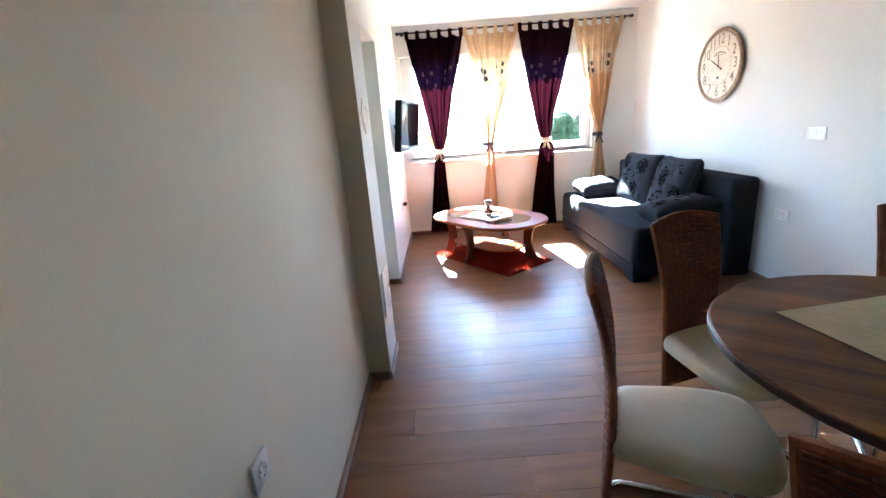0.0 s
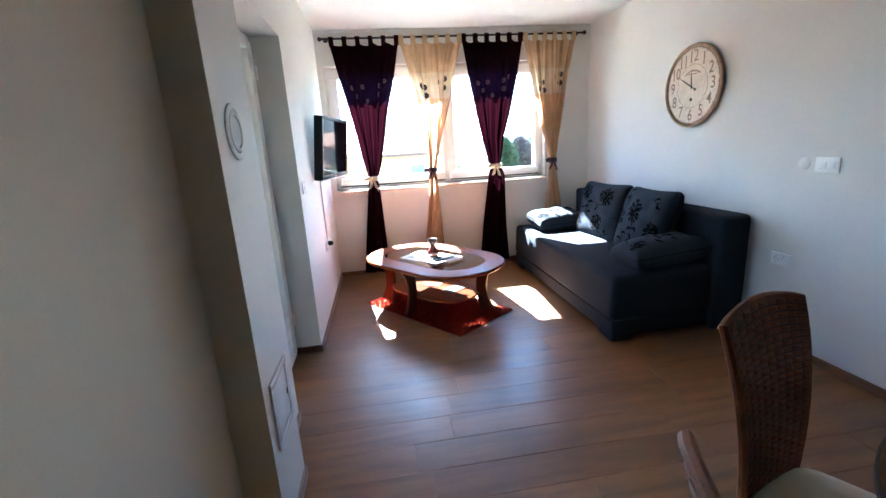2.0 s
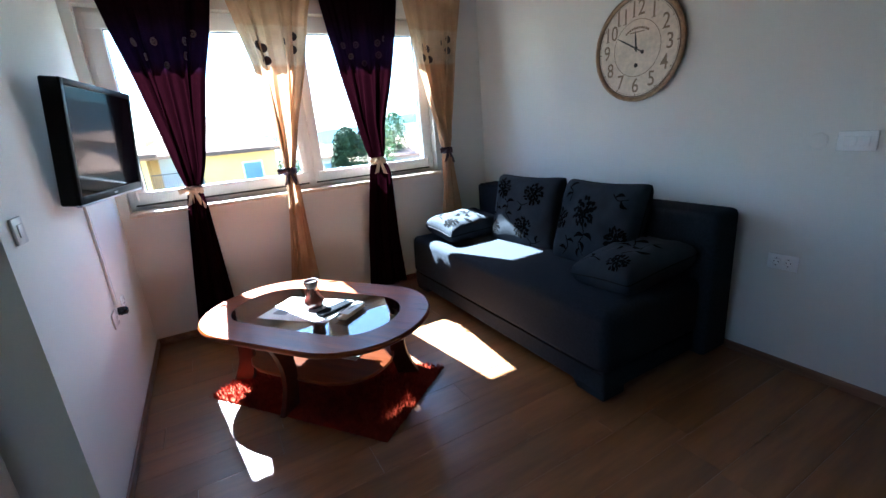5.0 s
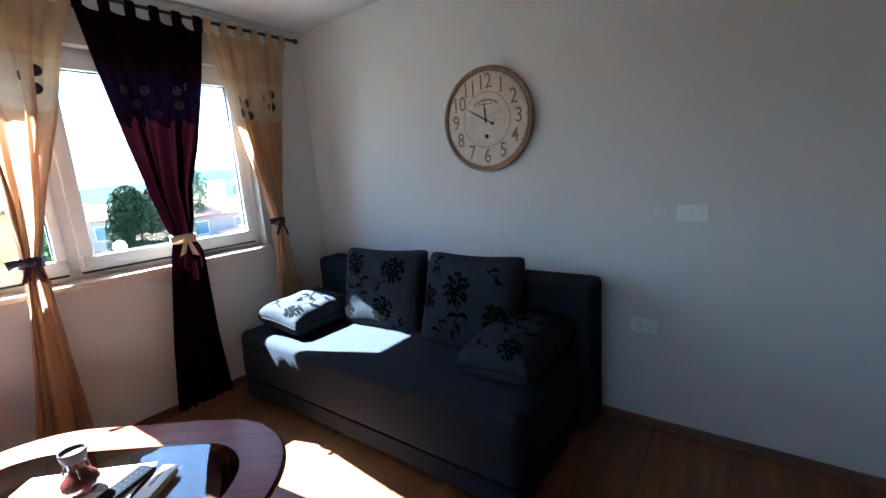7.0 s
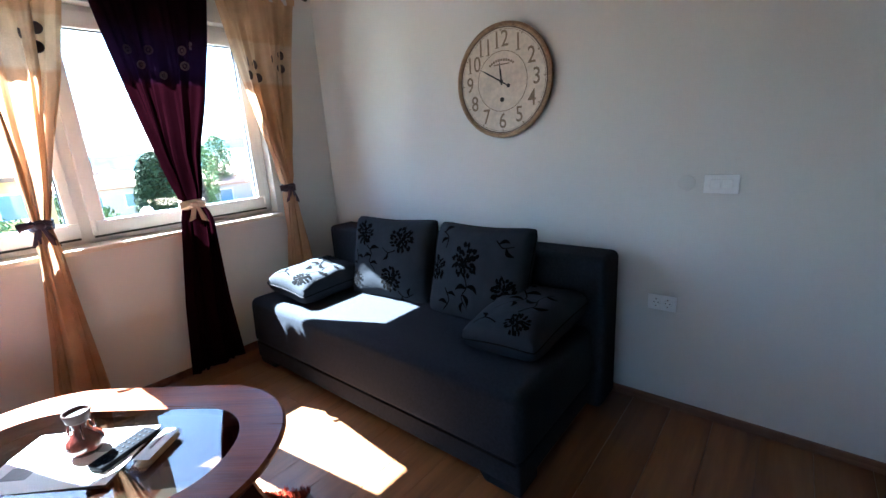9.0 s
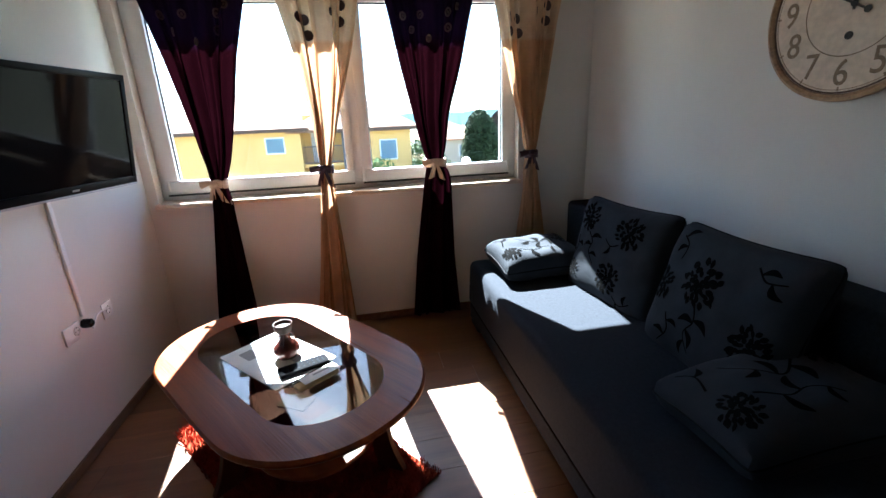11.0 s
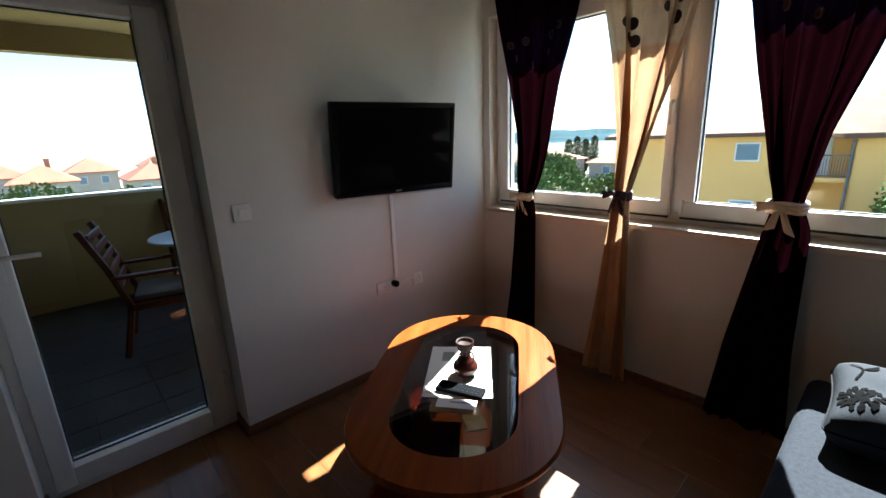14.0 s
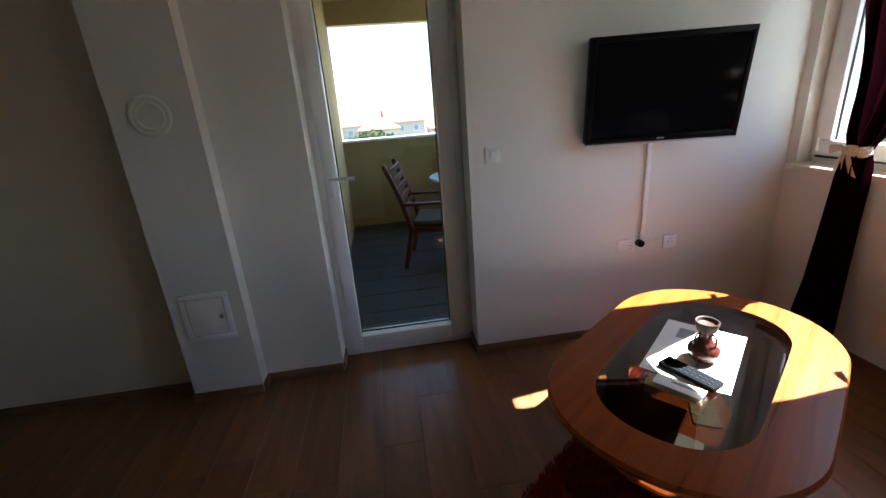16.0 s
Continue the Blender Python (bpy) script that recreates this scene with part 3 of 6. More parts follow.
def curtain(rows, tie, seed, cloth_mat, tab_mat, sash_mat, label, dots):
    top, low = rows[0][0], rows[-1][0]
    full = rows[0][2] - rows[0][1]
    yc, rnd = 6.062, random.Random(seed)
    ph = [rnd.uniform(0, 6.28) for _ in range(4)]
    cur = thing("curtain", label, "curtain", group="window curtains")

    yl = yc

    def at(u, z):
        a, b = soft_rows(rows, z)
        w = (b - a) / full
        squeeze = 1 - min(1, w)
        amp = 0.015 + 0.052 * squeeze * math.exp(-((z - 1.5) / 1.3) ** 2) + 0.006 * squeeze
        wave = math.sin(math.tau * 4.2 * u + ph[0] + 0.25 * math.sin(3 * z + ph[1])) + 0.45 * math.sin(math.tau * 10.3 * u + ph[2] + 0.4 * z)
        x = a + (b - a) * (u + 0.15 * squeeze * math.sin(math.tau * 2 * u)) + 0.014 * squeeze * math.sin(math.tau * 5.5 * u + 1.3 + ph[3])
        near_tie = math.exp(-((z - tie) / 0.05) ** 2)
        lean = 0.035 * min(1.0, max(0.0, (1.45 - z) / 0.35))
        return Vector((x, yl - lean + amp * wave * 0.75 * (1 - 0.4 * near_tie), z))
    bm = bmesh.new()
    nu, nv = 72, 76
    scallop = 0.028
    grid = []
    for j in range(nv + 1):
        row = []
        for i in range(nu + 1):
            u = i / nu
            z = top - (top - low) * j / nv
            if j == 0:
                z -= scallop * abs(math.sin(math.pi * 5 * (u - 0.03)))
            row.append(bm.verts.new(at(u, z)))
        grid.append(row)
    for j in range(nv):
        for i in range(nu):
            bm.faces.new((grid[j][i], grid[j][i + 1], grid[j + 1][i + 1], grid[j + 1][i]))
    part("cloth", bm, cloth_mat, cur)
    for k in range(6):
        u = 0.03 + 0.94 * k / 5
        x, z0 = rows[0][1] + full * u, top - 0.03
        bm = bmesh.new()
        w = 0.024
        loop = [(6.052, z0), (6.046, z0 + 0.05), (6.050, z0 + 0.085), (6.064, z0 + 0.098), (6.078, z0 + 0.085), (6.080, z0 + 0.05), (6.074, z0)]
        vs = [[bm.verts.new((x + s * w, y, z)) for s in (-1, 1)] for y, z in loop]
        for p, q in zip(vs, vs[1:]):
            bm.faces.new((p[0], p[1], q[1], q[0]))
        part("tab", bm, tab_mat, cur)
    yc -= 0.033
    a, b = soft_rows(rows, tie)
    xm, hw = (a + b) / 2, (b - a) / 2 + 0.006
    bm = bmesh.new()
    loop = [(xm + hw * math.cos(k * math.tau / 24), yc + (hw * 0.75 + 0.006) * math.sin(k * math.tau / 24), tie + 0.004 * math.sin(3 * k * math.tau / 24)) for k in range(24)]
    for k in range(3):
        tube(bm, [(x, y, z + (k - 1) * 0.016) for x, y, z in loop], 0.0105, 8, closed=True)
    sash = part("sash", bm, sash_mat, cur)
    side = rnd.choice((-1, 1))
    knot = Vector((xm + 0.012 * side, yc - hw * 0.75 - 0.012, tie))
    bm = bmesh.new()
    bmesh.ops.create_uvsphere(bm, u_segments=12, v_segments=8, radius=0.021, matrix=Matrix.Translation(knot) @ Matrix.Diagonal((1.2, 0.8, 1, 1)))
    part("knot", bm, sash_mat, sash)
    for dx, dz, ln in ((0.085, 0.012, 1), (-0.045, -0.10, 1), (0.03, -0.085, 1)):
        bm = bmesh.new()
        pts = [knot + Vector((side * dx * t, -0.012 * math.sin(3 * t), dz * t + 0.012 * math.sin(5 * t))) for t in (0, 0.3, 0.6, 1.0)]
        wd = (0.008, 0.014, 0.018, 0.022)
        vs = []
        for p, w in zip(pts, wd):
            dirn = Vector((dz, 0, -dx)).normalized()
            vs.append([bm.verts.new(p - dirn * w + Vector((0, 0.003, 0))), bm.verts.new(p + Vector((0, -0.004, 0))), bm.verts.new(p + dirn * w + Vector((0, 0.003, 0)))])
        for p, q in zip(vs, vs[1:]):
            for k in (0, 1):
                bm.faces.new((p[k], p[k + 1], q[k + 1], q[k]))
        part("sash_end", bm, sash_mat, sash)
    for u, z, r, ring in dots:
        p = at(u, z)
        e = 0.004
        nrm = (at(u + e, z) - at(u - e, z)).cross(at(u, z + e) - at(u, z - e)).normalized()
        if nrm.y > 0:
            nrm = -nrm
        q = nrm.to_track_quat("Z", "Y").to_matrix().to_4x4()
        bm = bmesh.new()
        m = Matrix.Translation(p + nrm * 0.006) @ q
        if ring:
            tube(bm, [m @ Vector((r * math.cos(k * math.tau / 16), r * math.sin(k * math.tau / 16), 0)) for k in range(16)], 0.006, 6, closed=True)
            bmesh.ops.create_circle(bm, cap_ends=True, segments=12, radius=r * 0.45, matrix=m)
        else:
            g = bmesh.ops.create_cone(bm, cap_ends=True, segments=20, radius1=r, radius2=r * 0.92, depth=0.003, matrix=m)
        part("applique", bm, M_RING if ring else M_DOT, cur)
    return cur


CURTAIN_TOP = 2.51
P_DOTS = [(0.14, 2.07, 0.020, True), (0.30, 1.99, 0.018, True), (0.42, 2.08, 0.020, True), (0.50, 1.94, 0.018, True), (0.72, 2.09, 0.022, True), (0.73, 2.00, 0.022, True), (0.86, 2.13, 0.018, True)]
B_DOTS = [(0.20, 2.07, 0.031, False), (0.34, 2.05, 0.031, False), (0.23, 1.985, 0.031, False), (0.36, 1.965, 0.031, False), (0.83, 2.13, 0.031, False), (0.84, 2.04, 0.031, False), (0.60, 2.10, 0.024, False)]
LAB_P = "plum and violet tab-top curtain tied with a beige sash"
LAB_B = "beige tab-top curtain with dark dots tied with a plum sash"
curtain([(CURTAIN_TOP, -0.26, 0.45), (2.15, -0.19, 0.37), (1.85, -0.12, 0.28), (1.5, -0.055, 0.205), (1.28, -0.015, 0.155), (1.12, 0.025, 0.095), (1.0, 0.0, 0.11), (0.5, -0.07, 0.13), (0.05, -0.13, 0.15)],
        1.12, 3, M_PLUM, M_PLUM_TAB, M_SATIN_B, LAB_P, P_DOTS)
curtain([(CURTAIN_TOP, 0.46, 1.12), (2.27, 0.52, 1.05), (1.9, 0.60, 0.97), (1.5, 0.66, 0.85), (1.17, 0.685, 0.755), (1.05, 0.67, 0.77), (0.5, 0.60, 0.80), (0.05, 0.53, 0.82)],
        1.17, 5, M_BEIGE, M_BEIGE_TAB, M_SATIN_P, LAB_B, B_DOTS)
curtain([(CURTAIN_TOP, 1.13, 1.80), (2.15, 1.185, 1.735), (1.77, 1.255, 1.645), (1.49, 1.315, 1.56), (1.30, 1.355, 1.53), (1.17, 1.392, 1.50), (1.12, 1.38, 1.535), (1.05, 1.365, 1.552), (0.5, 1.28, 1.56), (0.05, 1.23, 1.59)],
        1.17, 9, M_PLUM, M_PLUM_TAB, M_SATIN_B, LAB_P, P_DOTS)
curtain([(CURTAIN_TOP, 1.82, 2.41), (2.05, 1.90, 2.32), (1.6, 1.995, 2.25), (1.19, 2.10, 2.17), (1.07, 2.08, 2.18), (0.6, 2.02, 2.25), (0.05, 1.98, 2.30)],
        1.19, 12, M_BEIGE, M_BEIGE_TAB, M_SATIN_P, LAB_B, B_DOTS)


def curtain_rod():
    rod = thing("curtain_rod", "dark metal curtain rod with round ends above the window", "curtain rod", pose(0, 0, 0))
    part("rod", tube(bmesh.new(), [(-0.33, 6.063, 2.555), (2.50, 6.063, 2.555)], 0.0105, 14), M_DARKMETAL, rod)
    for x, s in ((-0.33, -1), (2.50, 1)):
        bm = bmesh.new()
        bmesh.ops.create_uvsphere(bm, u_segments=16, v_segments=10, radius=0.021, matrix=Matrix.Translation((x + s * 0.022, 6.063, 2.555)))
        tube(bm, [(x, 6.063, 2.555), (x + s * 0.008, 6.063, 2.555)], 0.016, 12)
        part("finial", bm, M_DARKMETAL, rod)
    for x in (-0.30, 1.125, 2.46):
        bm = tube(bmesh.new(), bend([(x, 6.063, 2.555), (x, 6.11, 2.565), (x, 6.15, 2.565)]), 0.007)
        tube(bm, [(x, 6.148, 2.565), (x, 6.1545, 2.565)], 0.026, 16)
        part("bracket", bm, M_DARKMETAL, rod)


curtain_rod()


# ---- sofa ----
def sofa():
    s = thing("sofa", "dark charcoal fabric sofa bed against the white wall", "sofa")
    bm = box(bmesh.new(), (1.632, 3.795, 0.045), (2.42, 5.91, 0.165), 0.016, 3)
    part("base", bm, M_SOFA, s)
    bm = bmesh.new()
    box(bm, (1.622, 3.785, 0.155), (2.42, 5.92, 0.485), 0.05, 5)
    for v in bm.verts:
        if v.co.x < 1.72 and v.co.z > 0.40:
            v.co.x += 0.012
    part("seat", bm, M_SOFA, s)
    bm = bmesh.new()
    box(bm, (2.375, 3.728, 0.02), (2.605, 5.93, 0.855), 0.035, 5)
    part("backrest", bm, M_SOFA, s)
    for y in (3.90, 5.76):
        for x in (1.70, 2.45):
            bm = box(bmesh.new(), (x, y, 0.0), (x + 0.07, y + 0.09, 0.085), 0.006)
            part("foot", bm, M_BLACK, s)
    for y0, y1 in ((3.79, 4.09), (5.61, 5.91)):
        bm = box(bmesh.new(), (1.640, y0 + 0.008, 0.0), (1.80, y1 - 0.008, 0.15), 0.012, 3)
        for v in bm.verts:
            inner = (v.co.y - 4.0) if y0 < 5 else (5.70 - v.co.y)
            if v.co.z < 0.05 and inner > 0:
                v.co.y -= 0.10 if y0 < 5 else -0.10
        part("corner_foot", bm, M_SOFA, s)
    bm = bmesh.new()
    tube(bm, [(1.633, 3.81, 0.160), (1.633, 5.895, 0.160)], 0.004, 6)
    part("seam", bm, M_PIPING, s)


sofa()


def pillow_point(w, h, t, seed, u, v, side=1):
    """A point of a plump cushion's skin; u and v run from -1 to 1."""
    f = ((1 - abs(u) ** 4) * (1 - abs(v) ** 4)) ** 0.40
    corner = 1 - 0.05 * (u * v) ** 8
    x, y = u * w / 2 * (1 - 0.075 * abs(u) * (1 - v * v)) * corner, v * h / 2 * (1 - 0.075 * abs(v) * (1 - u * u)) * corner
    crease = 0.016 * noise.noise(Vector((x * 9 + seed, y * 9, seed))) * f
    return Vector((x, y, f * t / 2 + crease if side > 0 else -f * t / 2 + crease * 0.5))


def pillow_mesh(w, h, t, seed):
    """A plump cushion in the xy plane, drawn out at its four corners, with creases."""
    bm = bmesh.new()
    n = 34
    top, bot = {}, {}
    for i in range(n + 1):
        for j in range(n + 1):
            u, v = -1 + 2 * i / n, -1 + 2 * j / n
            top[i, j] = bm.verts.new(pillow_point(w, h, t, seed, u, v))
            bot[i, j] = top[i, j] if i in (0, n) or j in (0, n) else bm.verts.new(pillow_point(w, h, t, seed, u, v, -1))
    for i in range(n):
        for j in range(n):
            bm.faces.new((top[i, j], top[i + 1, j], top[i + 1, j + 1], top[i, j + 1]))
            bm.faces.new((bot[i, j], bot[i, j + 1], bot[i + 1, j + 1], bot[i + 1, j]))
    edge = [top[k, 0].co.copy() for k in range(n)] + [top[n, k].co.copy() for k in range(n)] + [top[n - k, n].co.copy() for k in range(n)] + [top[0, n - k].co.copy() for k in range(n)]
    return bm, edge


def petal(bm, place, cx, cy, ang, ln, wd, bow=0.0):
    """A pointed leaf or petal laid on the cushion, from its foot outwards."""
    ca, sa = math.cos(ang), math.sin(ang)
    n = 6
    left, right = [], []
    for k in range(n + 1):
        a = k / n
        off, half = bow * math.sin(math.pi * a), wd * math.sin(math.pi * min(0.97, 0.06 + 0.92 * a)) ** 0.8
        for row, q in ((left, off + half), (right, off - half)):
            row.append(bm.verts.new(place(cx + ca * a * ln - sa * q, cy + sa * a * ln + ca * q)))
    for k in range(n):
        bm.faces.new((right[k], right[k + 1], left[k + 1], left[k]))


def blossom(place, cx, cy, r, rnd):
    """A full rose of many separate petals round a small heart."""
    bm = bmesh.new()
    for ring, (ra, count, size) in enumerate(((0.02, 5, 0.26), (0.22, 9, 0.30), (0.44, 13, 0.32), (0.68, 17, 0.34))):
        for k in range(count):
            a = math.tau * (k + 0.5 * ring) / count + rnd.uniform(-0.12, 0.12)
            rr = r * ra * rnd.uniform(0.9, 1.05)
            petal(bm, place, cx + rr * math.cos(a), cy + rr * math.sin(a), a + rnd.uniform(-0.9, 0.9), r * size * rnd.uniform(0.9, 1.15), r * 0.098 * rnd.uniform(0.85, 1.35))
    return bm


def sprig(place, pts, leaves):
    """A curling stem through points, with (position, side angle, length) leaves on it."""
    bm = bmesh.new()
    pts = [Vector((x, y, 0)) for x, y in pts]
    line = []
    for i in range(len(pts) - 1):
        p0, p1, p2, p3 = pts[max(0, i - 1)], pts[i], pts[i + 1], pts[min(len(pts) - 1, i + 2)]
        for k in range(6):
            a = k / 6
            line.append(0.5 * (2 * p1 + (p2 - p0) * a + (2 * p0 - 5 * p1 + 4 * p2 - p3) * a * a + (3 * p1 - p0 - 3 * p2 + p3) * a ** 3))
    line.append(pts[-1])
    rows = []
    for i, p in enumerate(line):
        d = (line[min(i + 1, len(line) - 1)] - line[max(i - 1, 0)]).normalized()
        side = Vector((-d.y, d.x, 0)) * (0.0042 - 0.002 * i / len(line))
        rows.append([bm.verts.new(place((p + q).x, (p + q).y)) for q in (side, -side)])
    for a, b in zip(rows, rows[1:]):
        bm.faces.new((a[1], b[1], b[0], a[0]))
    for at, ang, ln in leaves:
        i = min(len(line) - 2, int(at * (len(line) - 1)))
        d = line[i + 1] - line[i]
        petal(bm, place, line[i].x, line[i].y, math.atan2(d.y, d.x) + math.radians(ang), ln, ln * 0.17, ln * 0.20 * (1 if ang > 0 else -1))
    return bm


def cushion(m, w, h, t, seed, label, roses, sprigs):
    c = thing("cushion", label, "cushion", m, group="sofa cushions")
    bm, edge = pillow_mesh(w, h, t, seed)
    cover = part("cover", bm, M_CUSHION, c)
    rnd = random.Random(int(seed * 10))

    def place(x, y):
        p = pillow_point(w, h, t, seed, max(-0.95, min(0.95, 2 * x / w)), max(-0.95, min(0.95, 2 * y / h)))
        return p + Vector((0, 0, 0.0035))
    for cx, cy, r in roses:
        part("flower", blossom(place, cx, cy, r, rnd), M_FLOCK, cover, "raised black velvet blossom")
    for pts, leaves in sprigs:
        part("stem", sprig(place, pts, leaves), M_FLOCK, cover, "raised black velvet stem")
    part("piping", tube(bmesh.new(), edge, 0.0035, 6, closed=True), M_PIPING, c)


def frame_of(origin, xdir, ydir):
    """A pose from an origin and two directions."""
    x = Vector(xdir).normalized()
    y = Vector(ydir)
    y = (y - x * y.dot(x)).normalized()
    m = Matrix((x, y, x.cross(y))).transposed().to_4x4()
    m.translation = origin
    return m


LABEL_C = "square charcoal cushion with black velvet roses leaning on the sofa's backrest"
cushion(frame_of((2.255, 5.075, 0.712), (0.12, -1, 0), (0.25, 0, 1)), 0.68, 0.57, 0.19, 1.0, LABEL_C,
        [(-0.20, 0.17, 0.088), (0.13, 0.145, 0.095), (0.06, -0.12, 0.092), (-0.255, -0.15, 0.060)],
        [([(-0.17, 0.09), (-0.12, 0.04), (-0.13, -0.02), (-0.08, -0.08)], [(0.25, 60, 0.075), (0.45, -55, 0.07), (0.75, 50, 0.06)]),
         ([(0.08, 0.07), (0.02, 0.05), (-0.03, 0.08)], [(0.5, 70, 0.06)]),
         ([(-0.28, 0.05), (-0.25, -0.02), (-0.28, -0.08)], [(0.4, 60, 0.06), (0.7, -60, 0.05)]),
         ([(0.12, -0.20), (0.17, -0.235), (0.24, -0.20)], [(0.4, -50, 0.07), (0.8, 45, 0.06)])])
cushion(frame_of((2.25, 4.38, 0.715), (-0.06, -1, 0.02), (0.30, 0.0, 1)), 0.68, 0.58, 0.21, 2.4, LABEL_C,
        [(-0.255, 0.01, 0.078), (-0.03, 0.075, 0.105), (0.24, -0.06, 0.085)],
        [([(-0.02, -0.02), (0.0, -0.08), (-0.03, -0.14), (0.02, -0.21)], [(0.3, 65, 0.085), (0.35, -60, 0.085), (0.6, 55, 0.08), (0.8, -50, 0.07)]),
         ([(-0.24, 0.23), (-0.19, 0.20), (-0.20, 0.13)], [(0.2, 60, 0.07), (0.6, -50, 0.06)]),
         ([(-0.16, -0.10), (-0.12, -0.17), (-0.17, -0.24)], [(0.3, 50, 0.06), (0.7, -60, 0.07)]),
         ([(0.15, 0.21), (0.20, 0.17), (0.27, 0.18)], [(0.3, 50, 0.07), (0.7, -50, 0.07)])])
SPRAY = ([(0.19, 0.07, 0.080), (-0.21, -0.09, 0.070)],
         [([(0.10, 0.05), (0.03, 0.0), (-0.04, 0.03), (-0.12, 0.10)], [(0.2, 55, 0.085), (0.45, -60, 0.08), (0.7, 60, 0.07)]),
          ([(-0.14, -0.06), (-0.06, -0.10), (0.02, -0.08), (0.09, -0.13)], [(0.3, -55, 0.08), (0.6, 55, 0.08), (0.85, -50, 0.06)]),
          ([(-0.23, 0.02), (-0.21, 0.09), (-0.24, 0.14)], [(0.5, -60, 0.06)])])
cushion(frame_of((1.99, 5.575, 0.580), (1, 0.05, 0.0), (0.0, 1, 0.10)), 0.57, 0.42, 0.20, 3.9, "small charcoal cushion with black roses lying in the sun", *SPRAY)
cushion(frame_of((2.11, 4.015, 0.582), (1, -0.04, 0.10), (0.0, 1, -0.10)), 0.57, 0.42, 0.21, 5.2, "small charcoal cushion with black roses lying in the shade", *SPRAY)


# ---- coffee table ----
TABLE = frame_of((0.528, 4.922, 0), (0.8, 0.6, 0), (-0.6, 0.8, 0))


def stadium(a, b, s, power=2.15, sides=96):
    """An outline with straight long sides (half-length s) and bowed ends."""
    out = []
    for x, y in oval(1.0, 1.0, power, sides):
        out.append((a * x, math.copysign(s, y) * min(1, abs(y) * 6) + (b - s) * y))
    return out


def coffee_table():
    t = thing("coffee_table", "oval cherry wood coffee table with a smoked glass inset", "coffee table", TABLE)
    inset = stadium(0.258, 0.53, 0.27)
    top = part("tabletop", slab(bmesh.new(), stadium(0.434, 0.692, 0.25), 0.424, 0.455, 0.011, inset), M_CHERRY, t)
    part("glass_inset", slab(bmesh.new(), [(x * 0.997, y * 0.998) for x, y in inset], 0.446, 0.4535, 0.001), M_SMOKE, top, "smoked glass inset")
    part("shelf", slab(bmesh.new(), stadium(0.262, 0.455, 0.16), 0.150, 0.170, 0.006), M_CHERRY, t, "lower shelf")
    for foot in (Vector((-0.325, -0.03, 0)), Vector((0.325, 0.03, 0)), Vector((0.17, -0.46, 0)), Vector((-0.17, 0.46, 0))):
        ax, reach = foot.normalized(), foot.length
        bm = bmesh.new()
        th = Vector((-ax.y, ax.x, 0))
        rows, n = [], 18
        for k in range(n + 1):
            u = k / n
            r = reach + 0.018 * (2 * u - 1) ** 2 - 0.030 * math.sin(math.pi * u)
            w = 0.044 + 0.018 * (2 * u - 1) ** 2
            z = 0.021 + 0.4025 * u
            rows.append([bm.verts.new(ax * (r + a * w) + th * (b * 0.017) + Vector((0, 0, z))) for a, b in ((-1, -1), (0.9, -1), (1, -0.8), (1, 0.8), (0.9, 1), (-1, 1))])
        for p, q in zip(rows, rows[1:]):
            for i in range(6):
                bm.faces.new((p[i], p[(i + 1) % 6], q[(i + 1) % 6], q[i]))
        bm.faces.new(rows[0][::-1])
        bm.faces.new(rows[-1])
        part("leg", bm, M_CHERRY_SHADE, t, "curved cherry wood leg")


coffee_table()


def rug():
    m = frame_of((0.527, 4.845, 0), (0.8, 0.6, 0), (-0.6, 0.8, 0))
    r = thing("rug", "small rust-red shaggy rug under the coffee table", "rug", m)
    part("backing", box(bmesh.new(), (-0.325, -0.59, 0.001), (0.325, 0.59, 0.012), 0.004), M_RUG, r)
    rnd = random.Random(8)
    verts, faces = [], []
    for _ in range(15000):
        x, y = rnd.uniform(-0.335, 0.335), rnd.uniform(-0.60, 0.60)
        a, lean = rnd.uniform(0, math.tau), rnd.uniform(0.002, 0.016)
        h, w = rnd.uniform(0.013, 0.030), 0.0035
        k = len(verts)
        cx, sx = math.cos(a), math.sin(a)
        verts += [(x - sx * w, y + cx * w, 0.009), (x + sx * w, y - cx * w, 0.009), (x + cx * lean, y + sx * lean, 0.009 + h)]
        faces.append((k, k + 1, k + 2))
    me = bpy.data.meshes.new("wool_top")
    me.from_pydata(verts, [], faces)
    me.materials.append(M_RUG)
    pile = new("wool_top", me)
    pile.parent = r
    tagged(pile, "shaggy wool pile", "", "", "stuff")


rug()


